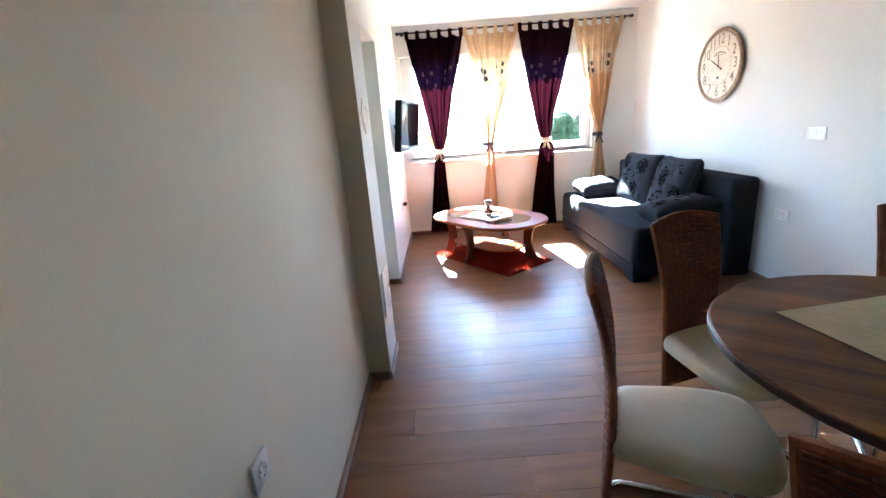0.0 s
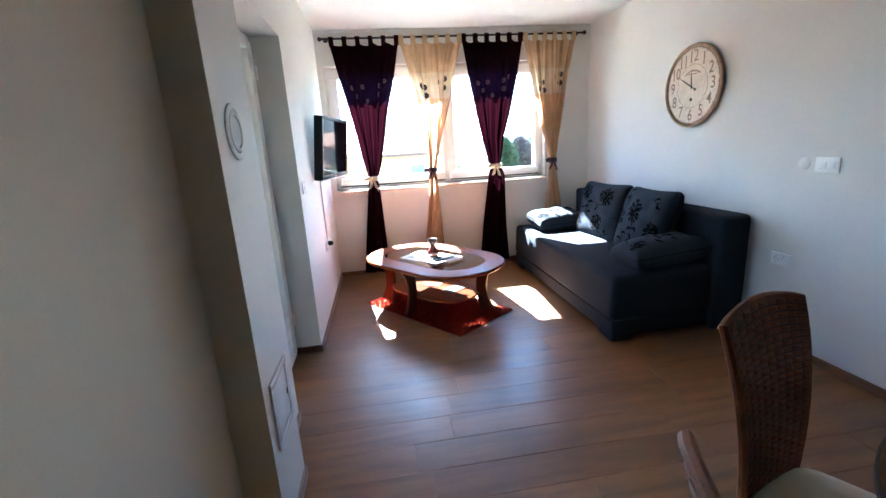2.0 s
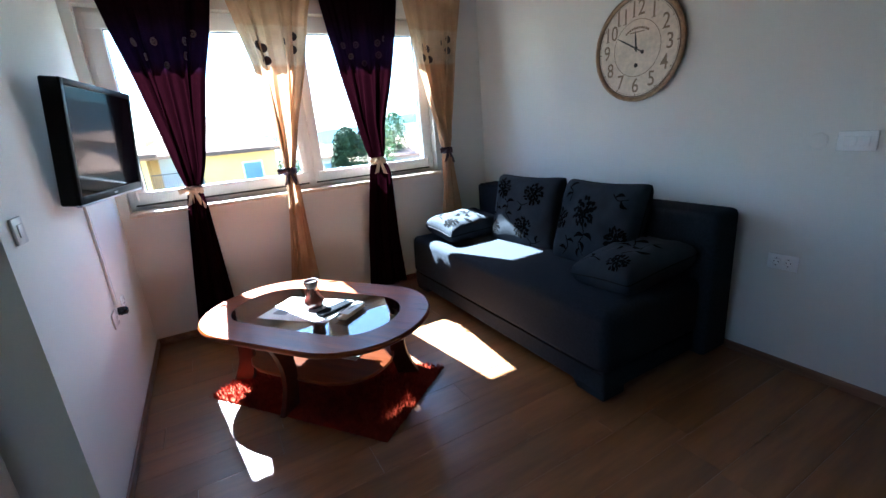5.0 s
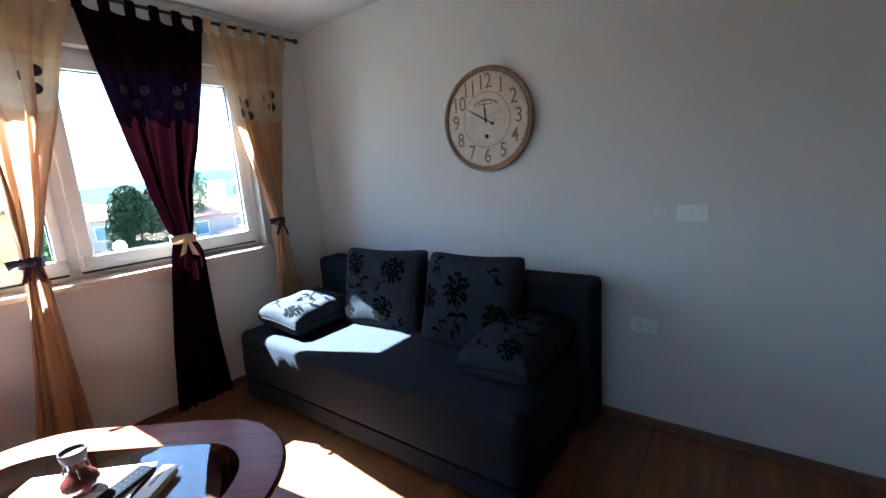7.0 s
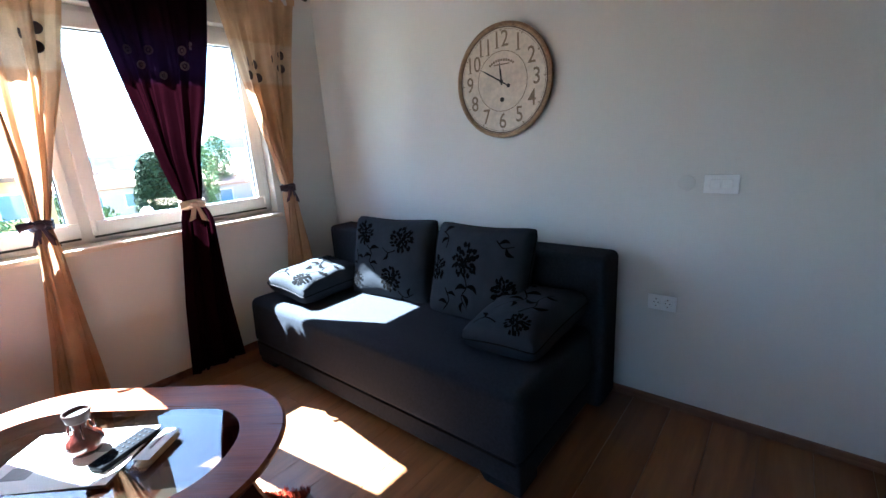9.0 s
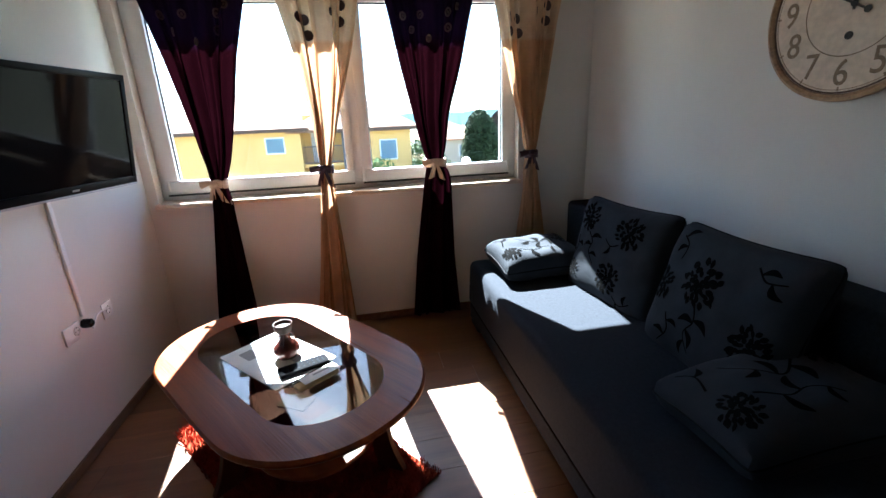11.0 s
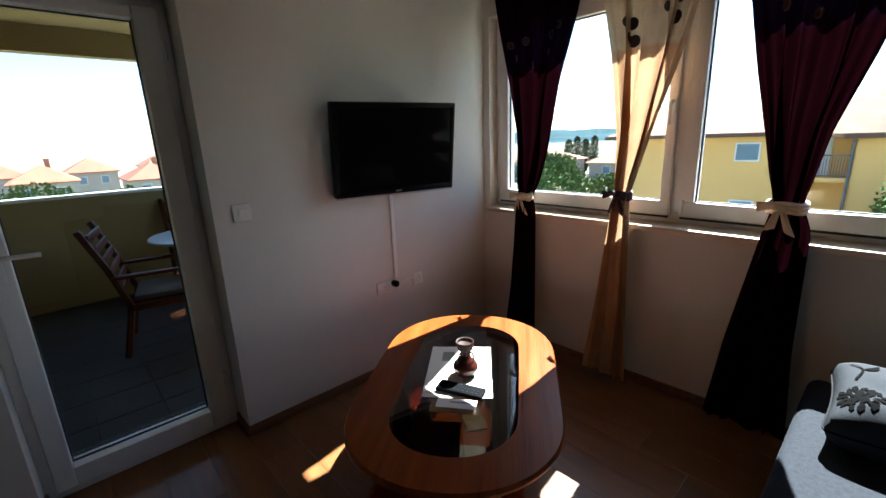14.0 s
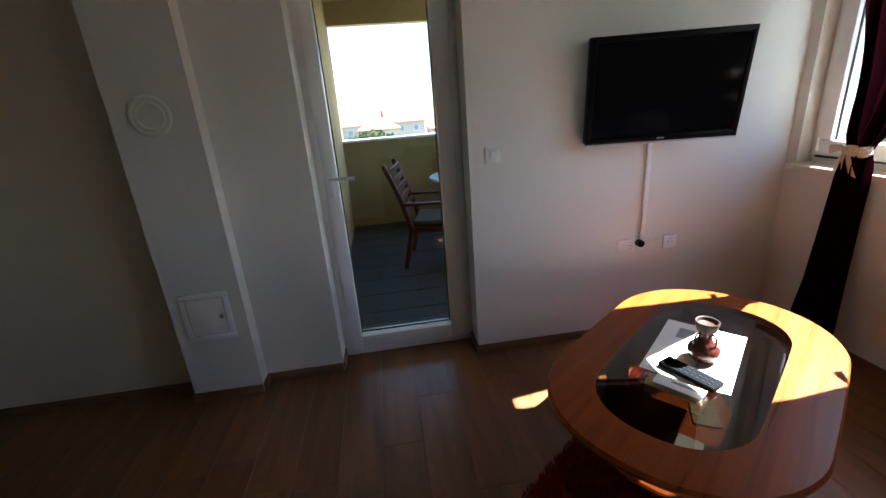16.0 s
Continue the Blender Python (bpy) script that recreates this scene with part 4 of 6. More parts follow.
# ---- television ----
def television():
    m = frame_of((-0.243, 5.214, 1.462), (0.195, 0.98, 0.0), (0.12, -0.02, 1))
    tv = thing("television", "flat black television on a tilted wall bracket", "television", m)
    w, h = 0.380, 0.258
    part("body", box(bmesh.new(), (-w, -h, -0.065), (w, h, 0.0), 0.010, 3), M_TVCASE, tv)
    part("screen", box(bmesh.new(), (-w + 0.028, -h + 0.040, 0.0005), (w - 0.028, h - 0.028, 0.003)), M_SCREEN, tv, "glossy dark screen")
    bm = bmesh.new()
    for lo, hi in (((-w, h - 0.026, -0.002), (w, h, 0.008)), ((-w, -h, -0.002), (w, -h + 0.038, 0.008)), ((-w, -h, -0.002), (-w + 0.026, h, 0.008)), ((w - 0.026, -h, -0.002), (w, h, 0.008))):
        box(bm, lo, hi, 0.003)
    part("bezel", bm, M_TVCASE, tv)
    part("lower_trim", box(bmesh.new(), (-w, -h - 0.004, -0.01), (w, -h + 0.006, 0.009), 0.002), M_SILVER, tv, "silver lower edge")
    part("logo", box(bmesh.new(), (-0.018, -h + 0.016, 0.008), (0.018, -h + 0.024, 0.009)), M_SILVER, tv)
    bm = bmesh.new()
    inv = m.inverted()
    a, b = inv @ Vector((-0.419, 5.20, 1.47)), Vector((0, 0, -0.06))
    tube(bm, [a, (a + b) / 2 + Vector((0.05, 0, 0)), b], 0.022, 8)
    part("bracket", bm, M_DARKMETAL, tv)


television()


def clock():
    m = frame_of((2.634, 4.42, 1.765), (0, -1, 0), (0, 0, 1))
    c = thing("wall_clock", "large round antique-style cream wall clock with a brown rim", "clock", m)
    part("back", turned(bmesh.new(), [(0.285, 0.0), (0.300, 0.006), (0.300, 0.022), (0.29, 0.026)], 64), M_RIM, c)
    bm = bmesh.new()
    prof = [(0.283, 0.020), (0.288, 0.034), (0.298, 0.040), (0.309, 0.034), (0.312, 0.020), (0.306, 0.008)]
    rings = [[bm.verts.new((r * math.cos(k * math.tau / 72), r * math.sin(k * math.tau / 72), z)) for k in range(72)] for r, z in prof]
    for a, b in zip(rings, rings[1:]):
        for k in range(72):
            bm.faces.new((a[k], a[(k + 1) % 72], b[(k + 1) % 72], b[k]))
    part("rim", bm, M_RIM, c, "worn brown rim")
    part("face", turned(bmesh.new(), [(0.286, 0.026), (0.286, 0.0275)], 64), M_FACE, c, "cream aged dial")
    for rr, w in ((0.162, 0.0016), (0.272, 0.0012)):
        part("ring", tube(bmesh.new(), [(rr * math.cos(k * math.tau / 64), rr * math.sin(k * math.tau / 64), 0.0275) for k in range(64)], w, 6, closed=True), M_NUMERAL, c)
    part("inner_rim", tube(bmesh.new(), [(0.2815 * math.cos(k * math.tau / 72), 0.2815 * math.sin(k * math.tau / 72), 0.0285) for k in range(72)], 0.0032, 6, closed=True), M_EAVE, c, "dark brown inner edge of the rim")
    for k in range(60):
        if k % 5 == 0:
            a = k * math.tau / 60
            bm = box(bmesh.new(), (-0.003, 0.262, 0.0272), (0.003, 0.276, 0.0284), 0, mat=Matrix.Rotation(a, 4, "Z"))
            part("tick", bm, M_NUMERAL, c, smooth=False)
    for k in range(1, 13):
        a = math.radians(90 - 30 * k)
        cu = bpy.data.curves.new("numeral", "FONT")
        cu.body, cu.size, cu.align_x, cu.align_y, cu.extrude, cu.offset = str(k), 0.112, "CENTER", "CENTER", 0.0006, 0.0005
        tmp = bpy.data.objects.new("numeral", cu)
        scene.collection.objects.link(tmp)
        bpy.context.view_layer.update()
        me = bpy.data.meshes.new_from_object(tmp.evaluated_get(bpy.context.evaluated_depsgraph_get()))
        bpy.data.objects.remove(tmp)
        me.materials.clear()
        me.materials.append(M_NUMERAL)
        ob = new("numeral", me)
        ob.parent = c
        ob.matrix_basis = Matrix.Translation((0.219 * math.cos(a), 0.219 * math.sin(a), 0.0285)) @ Matrix.Diagonal((0.92, 1.08, 1, 1))
    for k, off in ((1, 0.0), (10, -0.026), (11, -0.021), (11, 0.021), (12, -0.026)):
        a = math.radians(90 - 30 * k)
        x, y = 0.219 * math.cos(a) + off, 0.219 * math.sin(a) - 0.041
        part("serif", box(bmesh.new(), (x - 0.012, y, 0.0279), (x + 0.012, y + 0.0045, 0.0291)), M_NUMERAL, c, smooth=False)
    for i in range(11):
        a = math.radians(90 + (i - 5) * 8.5)
        bm = box(bmesh.new(), (-0.006, -0.006, 0.0274), (0.006, 0.006, 0.0286), 0, mat=Matrix.Translation((0.112 * math.cos(a), 0.03 + 0.085 * math.sin(a), 0)))
        part("print", bm, M_NUMERAL, c, smooth=False)
    part("print", box(bmesh.new(), (-0.05, 0.088, 0.0274), (0.05, 0.094, 0.0284)), M_NUMERAL, c, smooth=False)
    for name, ang, ln, tail, w in (("hour_pointer", 5, 0.105, 0.02, 0.0040), ("minute_pointer", 60, 0.165, 0.055, 0.0032)):
        bm = bmesh.new()
        z = 0.033 if name[0] == "h" else 0.037
        vs = [bm.verts.new((x, y, zz)) for zz in (z, z + 0.002) for x, y in ((-w, -tail), (w, -tail), (w * 1.4, ln * 0.55), (0, ln), (-w * 1.4, ln * 0.55))]
        bm.faces.new(vs[:5][::-1])
        bm.faces.new(vs[5:])
        for k in range(5):
            bm.faces.new((vs[k], vs[(k + 1) % 5], vs[5 + (k + 1) % 5], vs[5 + k]))
        bmesh.ops.create_cone(bm, cap_ends=True, segments=14, radius1=0.011, radius2=0.011, depth=0.003, matrix=Matrix.Translation((0, -tail if name[0] == "m" else 0, z + 0.001)))
        bmesh.ops.transform(bm, matrix=Matrix.Rotation(math.radians(ang), 4, "Z"), verts=bm.verts)
        part(name, bm, M_INK, c)
    part("keyhole", turned(bmesh.new(), [(0.013, 0.0276), (0.013, 0.031), (0.007, 0.031), (0.006, 0.0285)], 20, (0, -0.098, 0)), M_INK, c)


clock()


# ---- wall fittings ----
def wall_plate(name, label, category, m, w, h, inserts, group=""):
    """A plastic plate on a wall, in its own xy plane; inserts: ('rocker' or 'socket', x)."""
    p = thing(name, label, category, m, group)
    part("plate", box(bmesh.new(), (-w / 2, -h / 2, 0.0), (w / 2, h / 2, 0.009), 0.003, 2), M_PLASTIC, p)
    for kind, x in inserts:
        if kind == "rocker":
            bm = box(bmesh.new(), (x - 0.021, -0.021, 0.008), (x + 0.021, 0.021, 0.014), 0.003)
            part("rocker", bm, M_PLASTIC, p)
        else:
            bm = turned(bmesh.new(), [(0.0215, 0.0085), (0.0215, 0.012), (0.019, 0.0125), (0.018, 0.0095), (0.002, 0.0093)], 24, (x, 0, 0))
            s = part("socket", bm, M_PLASTIC, p)
            for dx in (-0.0095, 0.0095):
                part("hole", turned(bmesh.new(), [(0.0028, 0.0094), (0.0028, 0.0102)], 10, (x + dx, 0, 0)), M_HOLE, s)
            for dy in (-0.018, 0.018):
                part("clip", box(bmesh.new(), (x - 0.003, dy - 0.002, 0.0095), (x + 0.003, dy + 0.002, 0.0125)), M_STEEL, s)
    return p


def on_east(y, z):
    return frame_of((XR - 0.0005, y, z), (0, -1, 0), (0, 0, 1))


def on_west(x, y, z):
    return frame_of((x + 0.0005, y, z), (0, 1, 0), (0, 0, 1))


wall_plate("light_switch", "white double light switch on the white wall", "light switch", on_east(3.315, 1.195), 0.135, 0.085, [("rocker", -0.022), ("rocker", 0.024)])
wall_plate("wall_socket", "white double wall socket beside the sofa", "socket", on_east(3.52, 0.588), 0.135, 0.082, [("socket", -0.027), ("socket", 0.027)])
wall_plate("light_switch", "white light switch beside the balcony door", "light switch", on_west(XL, 4.366, 1.198), 0.088, 0.085, [("rocker", 0.0)])
wall_plate("wall_socket", "white wall socket below the television with a plug in it", "socket", on_west(XL, 5.165, 0.59), 0.115, 0.08, [("socket", 0.022)])
wall_plate("aerial_socket", "small white aerial socket below the television", "socket", on_west(XL, 5.446, 0.584), 0.085, 0.082, [("socket", 0.0)])
wall_plate("wall_socket", "white wall socket low on the white wall", "socket", on_west(-0.472, 1.235, 0.635), 0.085, 0.082, [("socket", 0.0)])
c = thing("blank_cover", "round white blank cover beside the light switch", "cover plate", on_east(3.452, 1.198))
part("disc", turned(bmesh.new(), [(0.036, 0.0), (0.036, 0.003), (0.033, 0.005)], 32), M_WALL, c)

plug = thing("plug", "black mains plug in the socket below the television", "plug", on_west(XL, 5.235, 0.605))
part("body", turned(bmesh.new(), [(0.021, 0.012), (0.023, 0.024), (0.021, 0.048), (0.012, 0.056)], 20), M_BLACK, plug)
part("lead", tube(bmesh.new(), bend([(0, -0.004, 0.045), (0.0, -0.035, 0.052), (0.05, -0.02, 0.03), (0.11, 0.005, 0.02), (0.20, -0.015, 0.012)]), 0.0035, 8), M_PLASTIC, plug, "white aerial lead")

cb = thing("cable_duct", "white cable duct from the television down to the socket", "cable duct", on_west(XL, 5.262, 0.92))
part("duct", box(bmesh.new(), (-0.014, -0.285, 0.0), (0.014, 0.32, 0.014), 0.003), M_PLASTIC, cb)
part("clip", box(bmesh.new(), (-0.016, -0.05, 0.0), (0.016, -0.03, 0.016), 0.002), M_PLASTIC, cb)

vent = thing("flue_cover", "round white flue cover on the chimney pier", "vent cover", on_west(-0.345, 2.776, 1.515))
part("flange", turned(bmesh.new(), [(0.092, 0.0), (0.092, 0.004), (0.087, 0.007), (0.072, 0.007), (0.069, 0.005), (0.064, 0.009), (0.053, 0.009), (0.049, 0.0045), (0.0004, 0.004)], 48), M_WALL, vent)

hatch = thing("service_hatch", "white square chimney service hatch low on the pier", "hatch", on_west(-0.345, 2.783, 0.505))
bm = bmesh.new()
for lo, hi in (((-0.122, 0.108, 0), (0.122, 0.135, 0.010)), ((-0.122, -0.135, 0), (0.122, -0.108, 0.010)), ((-0.122, -0.108, 0), (-0.095, 0.108, 0.010)), ((0.095, -0.108, 0), (0.122, 0.108, 0.010))):
    box(bm, lo, hi, 0.003)
part("hatch_frame", bm, M_PLASTIC, hatch)
part("hatch_door", box(bmesh.new(), (-0.090, -0.103, 0.0), (0.090, 0.103, 0.008), 0.003), M_PLASTIC, hatch)
part("latch", box(bmesh.new(), (0.060, -0.012, 0.007), (0.078, 0.012, 0.013), 0.003), M_STEEL, hatch)


# ---- things on the coffee table ----
def on_table(x, y, turn=0.0, z=0.4556):
    return Matrix.Translation(Vector((x, y, z))) @ Matrix.Rotation(math.radians(turn), 4, "Z")


ft = thing("leaflet", "large white printed leaflet lying on the coffee table", "paper", on_table(0.49, 4.94, -48))
bm = bmesh.new()
vs = [[bm.verts.new((x, y, 0.0006 + 0.004 * max(0, abs(y) - 0.10) / 0.05 * (0.5 + 0.5 * math.sin(9 * x + 5 * y)))) for x in [-0.225 + 0.025 * i for i in range(19)]] for y in [-0.15 + 0.025 * j for j in range(13)]]
for r0, r1 in zip(vs, vs[1:]):
    for k in range(18):
        bm.faces.new((r0[k], r0[k + 1], r1[k + 1], r1[k]))
part("sheet", bm, M_PAPER, ft)
for x0, x1, y0, y1 in ((-0.20, -0.10, 0.00, 0.07), (-0.17, -0.08, -0.09, -0.03), (0.06, 0.16, 0.02, 0.09)):
    part("print", box(bmesh.new(), (x0, y0, 0.0008), (x1, y1, 0.0014)), M_PRINT, ft, smooth=False)

vase = thing("vase", "small brown-red glazed vase with a wide lip on the leaflet", "vase", on_table(0.538, 4.934, 0, 0.4566) @ Matrix.Diagonal((1.05, 1.05, 1.18, 1)))
body = part("body", turned(bmesh.new(), [(0.030, 0.0), (0.040, 0.004), (0.052, 0.018), (0.056, 0.034), (0.050, 0.050), (0.034, 0.064), (0.024, 0.076), (0.022, 0.092), (0.025, 0.106), (0.024, 0.112)], 36), M_CERAMIC, vase)
part("lip", turned(bmesh.new(), [(0.023, 0.104), (0.033, 0.110), (0.037, 0.126), (0.040, 0.137), (0.039, 0.141), (0.035, 0.140), (0.030, 0.130), (0.012, 0.126)], 36), M_CERAMIC2, body, "paler worn lip")
for k in range(3):
    a = k * math.tau / 3 + 0.4
    d = Vector((math.cos(a), math.sin(a), 0))
    part("lug", tube(bmesh.new(), bend([d * 0.024 + Vector((0, 0, 0.10)), d * 0.037 + Vector((0, 0, 0.090)), d * 0.041 + Vector((0, 0, 0.066)), d * 0.036 + Vector((0, 0, 0.058))]), 0.0032, 8), M_CERAMIC, body)


def remote(at, length, width, label):
    r = thing("remote_control", label, "remote control", at, group="remote controls")
    bd = part("case", box(bmesh.new(), (-width / 2, -length / 2, 0.0), (width / 2, length / 2, 0.020), 0.006, 3), M_REMOTE, r)
    for i in range(3):
        for j in range(9):
            x, y = (i - 1) * width * 0.27, -length * 0.42 + j * length * 0.10
            part("button", box(bmesh.new(), (x - 0.0042, y - 0.0045, 0.019), (x + 0.0042, y + 0.0045, 0.0222), 0.0012, 1), M_BUTTON, bd, smooth=False)
    return r


remote(on_table(0.622, 4.815, 22 - 90, 0.4572), 0.210, 0.072, "black remote control on the coffee table")
pk = thing("packet", "clear plastic packet of wooden sticks with a white label", "packet", on_table(0.685, 4.705, 36 - 90) @ Matrix.Diagonal((1.25, 1.05, 1.1, 1)))
for i in range(7):
    for j in range(2):
        x, z = (i - 3) * 0.0068 + 0.003 * j, 0.006 + 0.0075 * j
        part("stick", tube(bmesh.new(), [(x, -0.088 + 0.002 * ((i * 5 + j) % 4), z), (x, 0.086 - 0.002 * ((i * 3 + j) % 4), z + 0.001)], 0.0032, 6), M_BAMBOO, pk)
bm = bmesh.new()
rows = []
for y, k in ((-0.102, 0.12), (-0.09, 0.75), (-0.05, 1.0), (0.05, 1.0), (0.09, 0.75), (0.102, 0.12)):
    rows.append([bm.verts.new((0.030 * math.cos(t) * (0.9 + 0.1 * k), y, 0.0125 + 0.0118 * k * math.sin(t))) for t in [math.tau * q / 14 for q in range(14)]])
for r0, r1 in zip(rows, rows[1:]):
    for q in range(14):
        bm.faces.new((r0[q], r0[(q + 1) % 14], r1[(q + 1) % 14], r1[q]))
bm.faces.new(rows[0][::-1])
bm.faces.new(rows[-1])
film_wrap = part("wrapper", bm, M_FILM, pk, "crinkled clear wrapper")
lb = part("label", box(bmesh.new(), (-0.026, -0.062, 0.0250), (0.022, 0.092, 0.0262), 0.0004, 1), M_PAPER, pk, "white label with a grey bar")
part("print", box(bmesh.new(), (-0.012, -0.010, 0.0262), (-0.004, 0.070, 0.0268)), M_PRINT, lb, smooth=False)

for x, y, a, w, h, name in ((0.70, 4.81, 128, 0.13, 0.19, "magazine"), (0.53, 4.99, 60, 0.10, 0.15, "notepad")):
    p = thing(name, ("ochre-covered " if name == "notepad" else "pale paper ") + name + " lying on the coffee table's lower shelf", name, on_table(x, y, a, 0.1702))
    part("pages", box(bmesh.new(), (-w / 2, -h / 2, 0), (w / 2, h / 2, 0.006), 0.001), M_PAPER, p)
    part("cover", box(bmesh.new(), (-w / 2, -h / 2, 0.0062), (w / 2, h / 2, 0.0072)), M_OCHRE if name == "notepad" else M_PRINT, p)


# ---- dining place ----
def dining_table():
    t = thing("dining_table", "round dark walnut dining table with a steel pedestal", "dining table", pose(1.41, 1.35, 0, 0, 0, -38))
    top = part("tabletop", slab(bmesh.new(), oval(0.59, 0.59, 2.0), 0.722, 0.750, 0.006), M_WALNUT, t)
    part("edge_band", slab(bmesh.new(), oval(0.5935, 0.5935, 2.0), 0.724, 0.747, 0.003, oval(0.588, 0.588, 2.0)), M_EDGE, top)
    part("apron", turned(bmesh.new(), [(0.20, 0.70), (0.22, 0.722)], 32), M_EDGE, t)
    part("column", turned(bmesh.new(), [(0.055, 0.03), (0.045, 0.06), (0.045, 0.68), (0.07, 0.70)], 28), M_STEEL, t, "chrome column")
    part("foot", turned(bmesh.new(), [(0.27, 0.0), (0.27, 0.012), (0.25, 0.022), (0.06, 0.034)], 48), M_STEEL, t, "round chrome foot")


dining_table()


def placemat():
    m = Matrix.Translation((1.39, 1.47, 0.7504)) @ Matrix.Rotation(math.radians(8), 4, "Z")
    p = thing("placemat", "beige honeycomb-patterned placemat with a dark rim on the dining table", "placemat", m)
    part("rim", box(bmesh.new(), (-0.255, -0.205, 0.0), (0.255, 0.205, 0.003), 0.001), M_MATEDGE, p)
    part("mat", box(bmesh.new(), (-0.25, -0.20, 0.003), (0.25, 0.20, 0.0045)), M_MAT, p, smooth=False)
    verts, faces = [], []
    s = 0.0125
    for i in range(-20, 21):
        for j in range(-19, 20):
            x, y = i * s * 1.0 + (s / 2 if j % 2 else 0), j * s * 0.866
            if abs(x) > 0.24 or abs(y) > 0.19:
                continue
            k = len(verts)
            for a in range(6):
                t = a * math.tau / 6 + math.pi / 6
                verts.append((x + s * 0.49 * math.cos(t), y + s * 0.49 * math.sin(t), 0.0046))
            for a in range(6):
                t = a * math.tau / 6 + math.pi / 6
                verts.append((x + s * 0.40 * math.cos(t), y + s * 0.40 * math.sin(t), 0.0058))
            faces.append(tuple(range(k + 6, k + 12)))
            faces += [(k + a, k + (a + 1) % 6, k + 6 + (a + 1) % 6, k + 6 + a) for a in range(6)]
    me = bpy.data.meshes.new("weave")
    me.from_pydata(verts, [], faces)
    me.materials.append(M_MAT)
    ob = new("weave", me)
    ob.parent = p
    tagged(ob, "raised honeycomb weave", "", "", "stuff")


placemat()


def chair_back(u, v):
    """A point of the backrest's middle sheet: u across, v from the bottom up (both 0 to 1)."""
    half = 0.105 + 0.072 * v
    z = 0.20 + 0.76 * v + 0.028 * math.sin(math.pi * u) * v ** 6
    y = -0.235 - 0.075 * v ** 2 + 0.035 * v * math.sin(math.pi * v)
    return Vector(((u - 0.5) * 2 * half, y + 0.020 * (2 * u - 1) ** 2 * v, z))


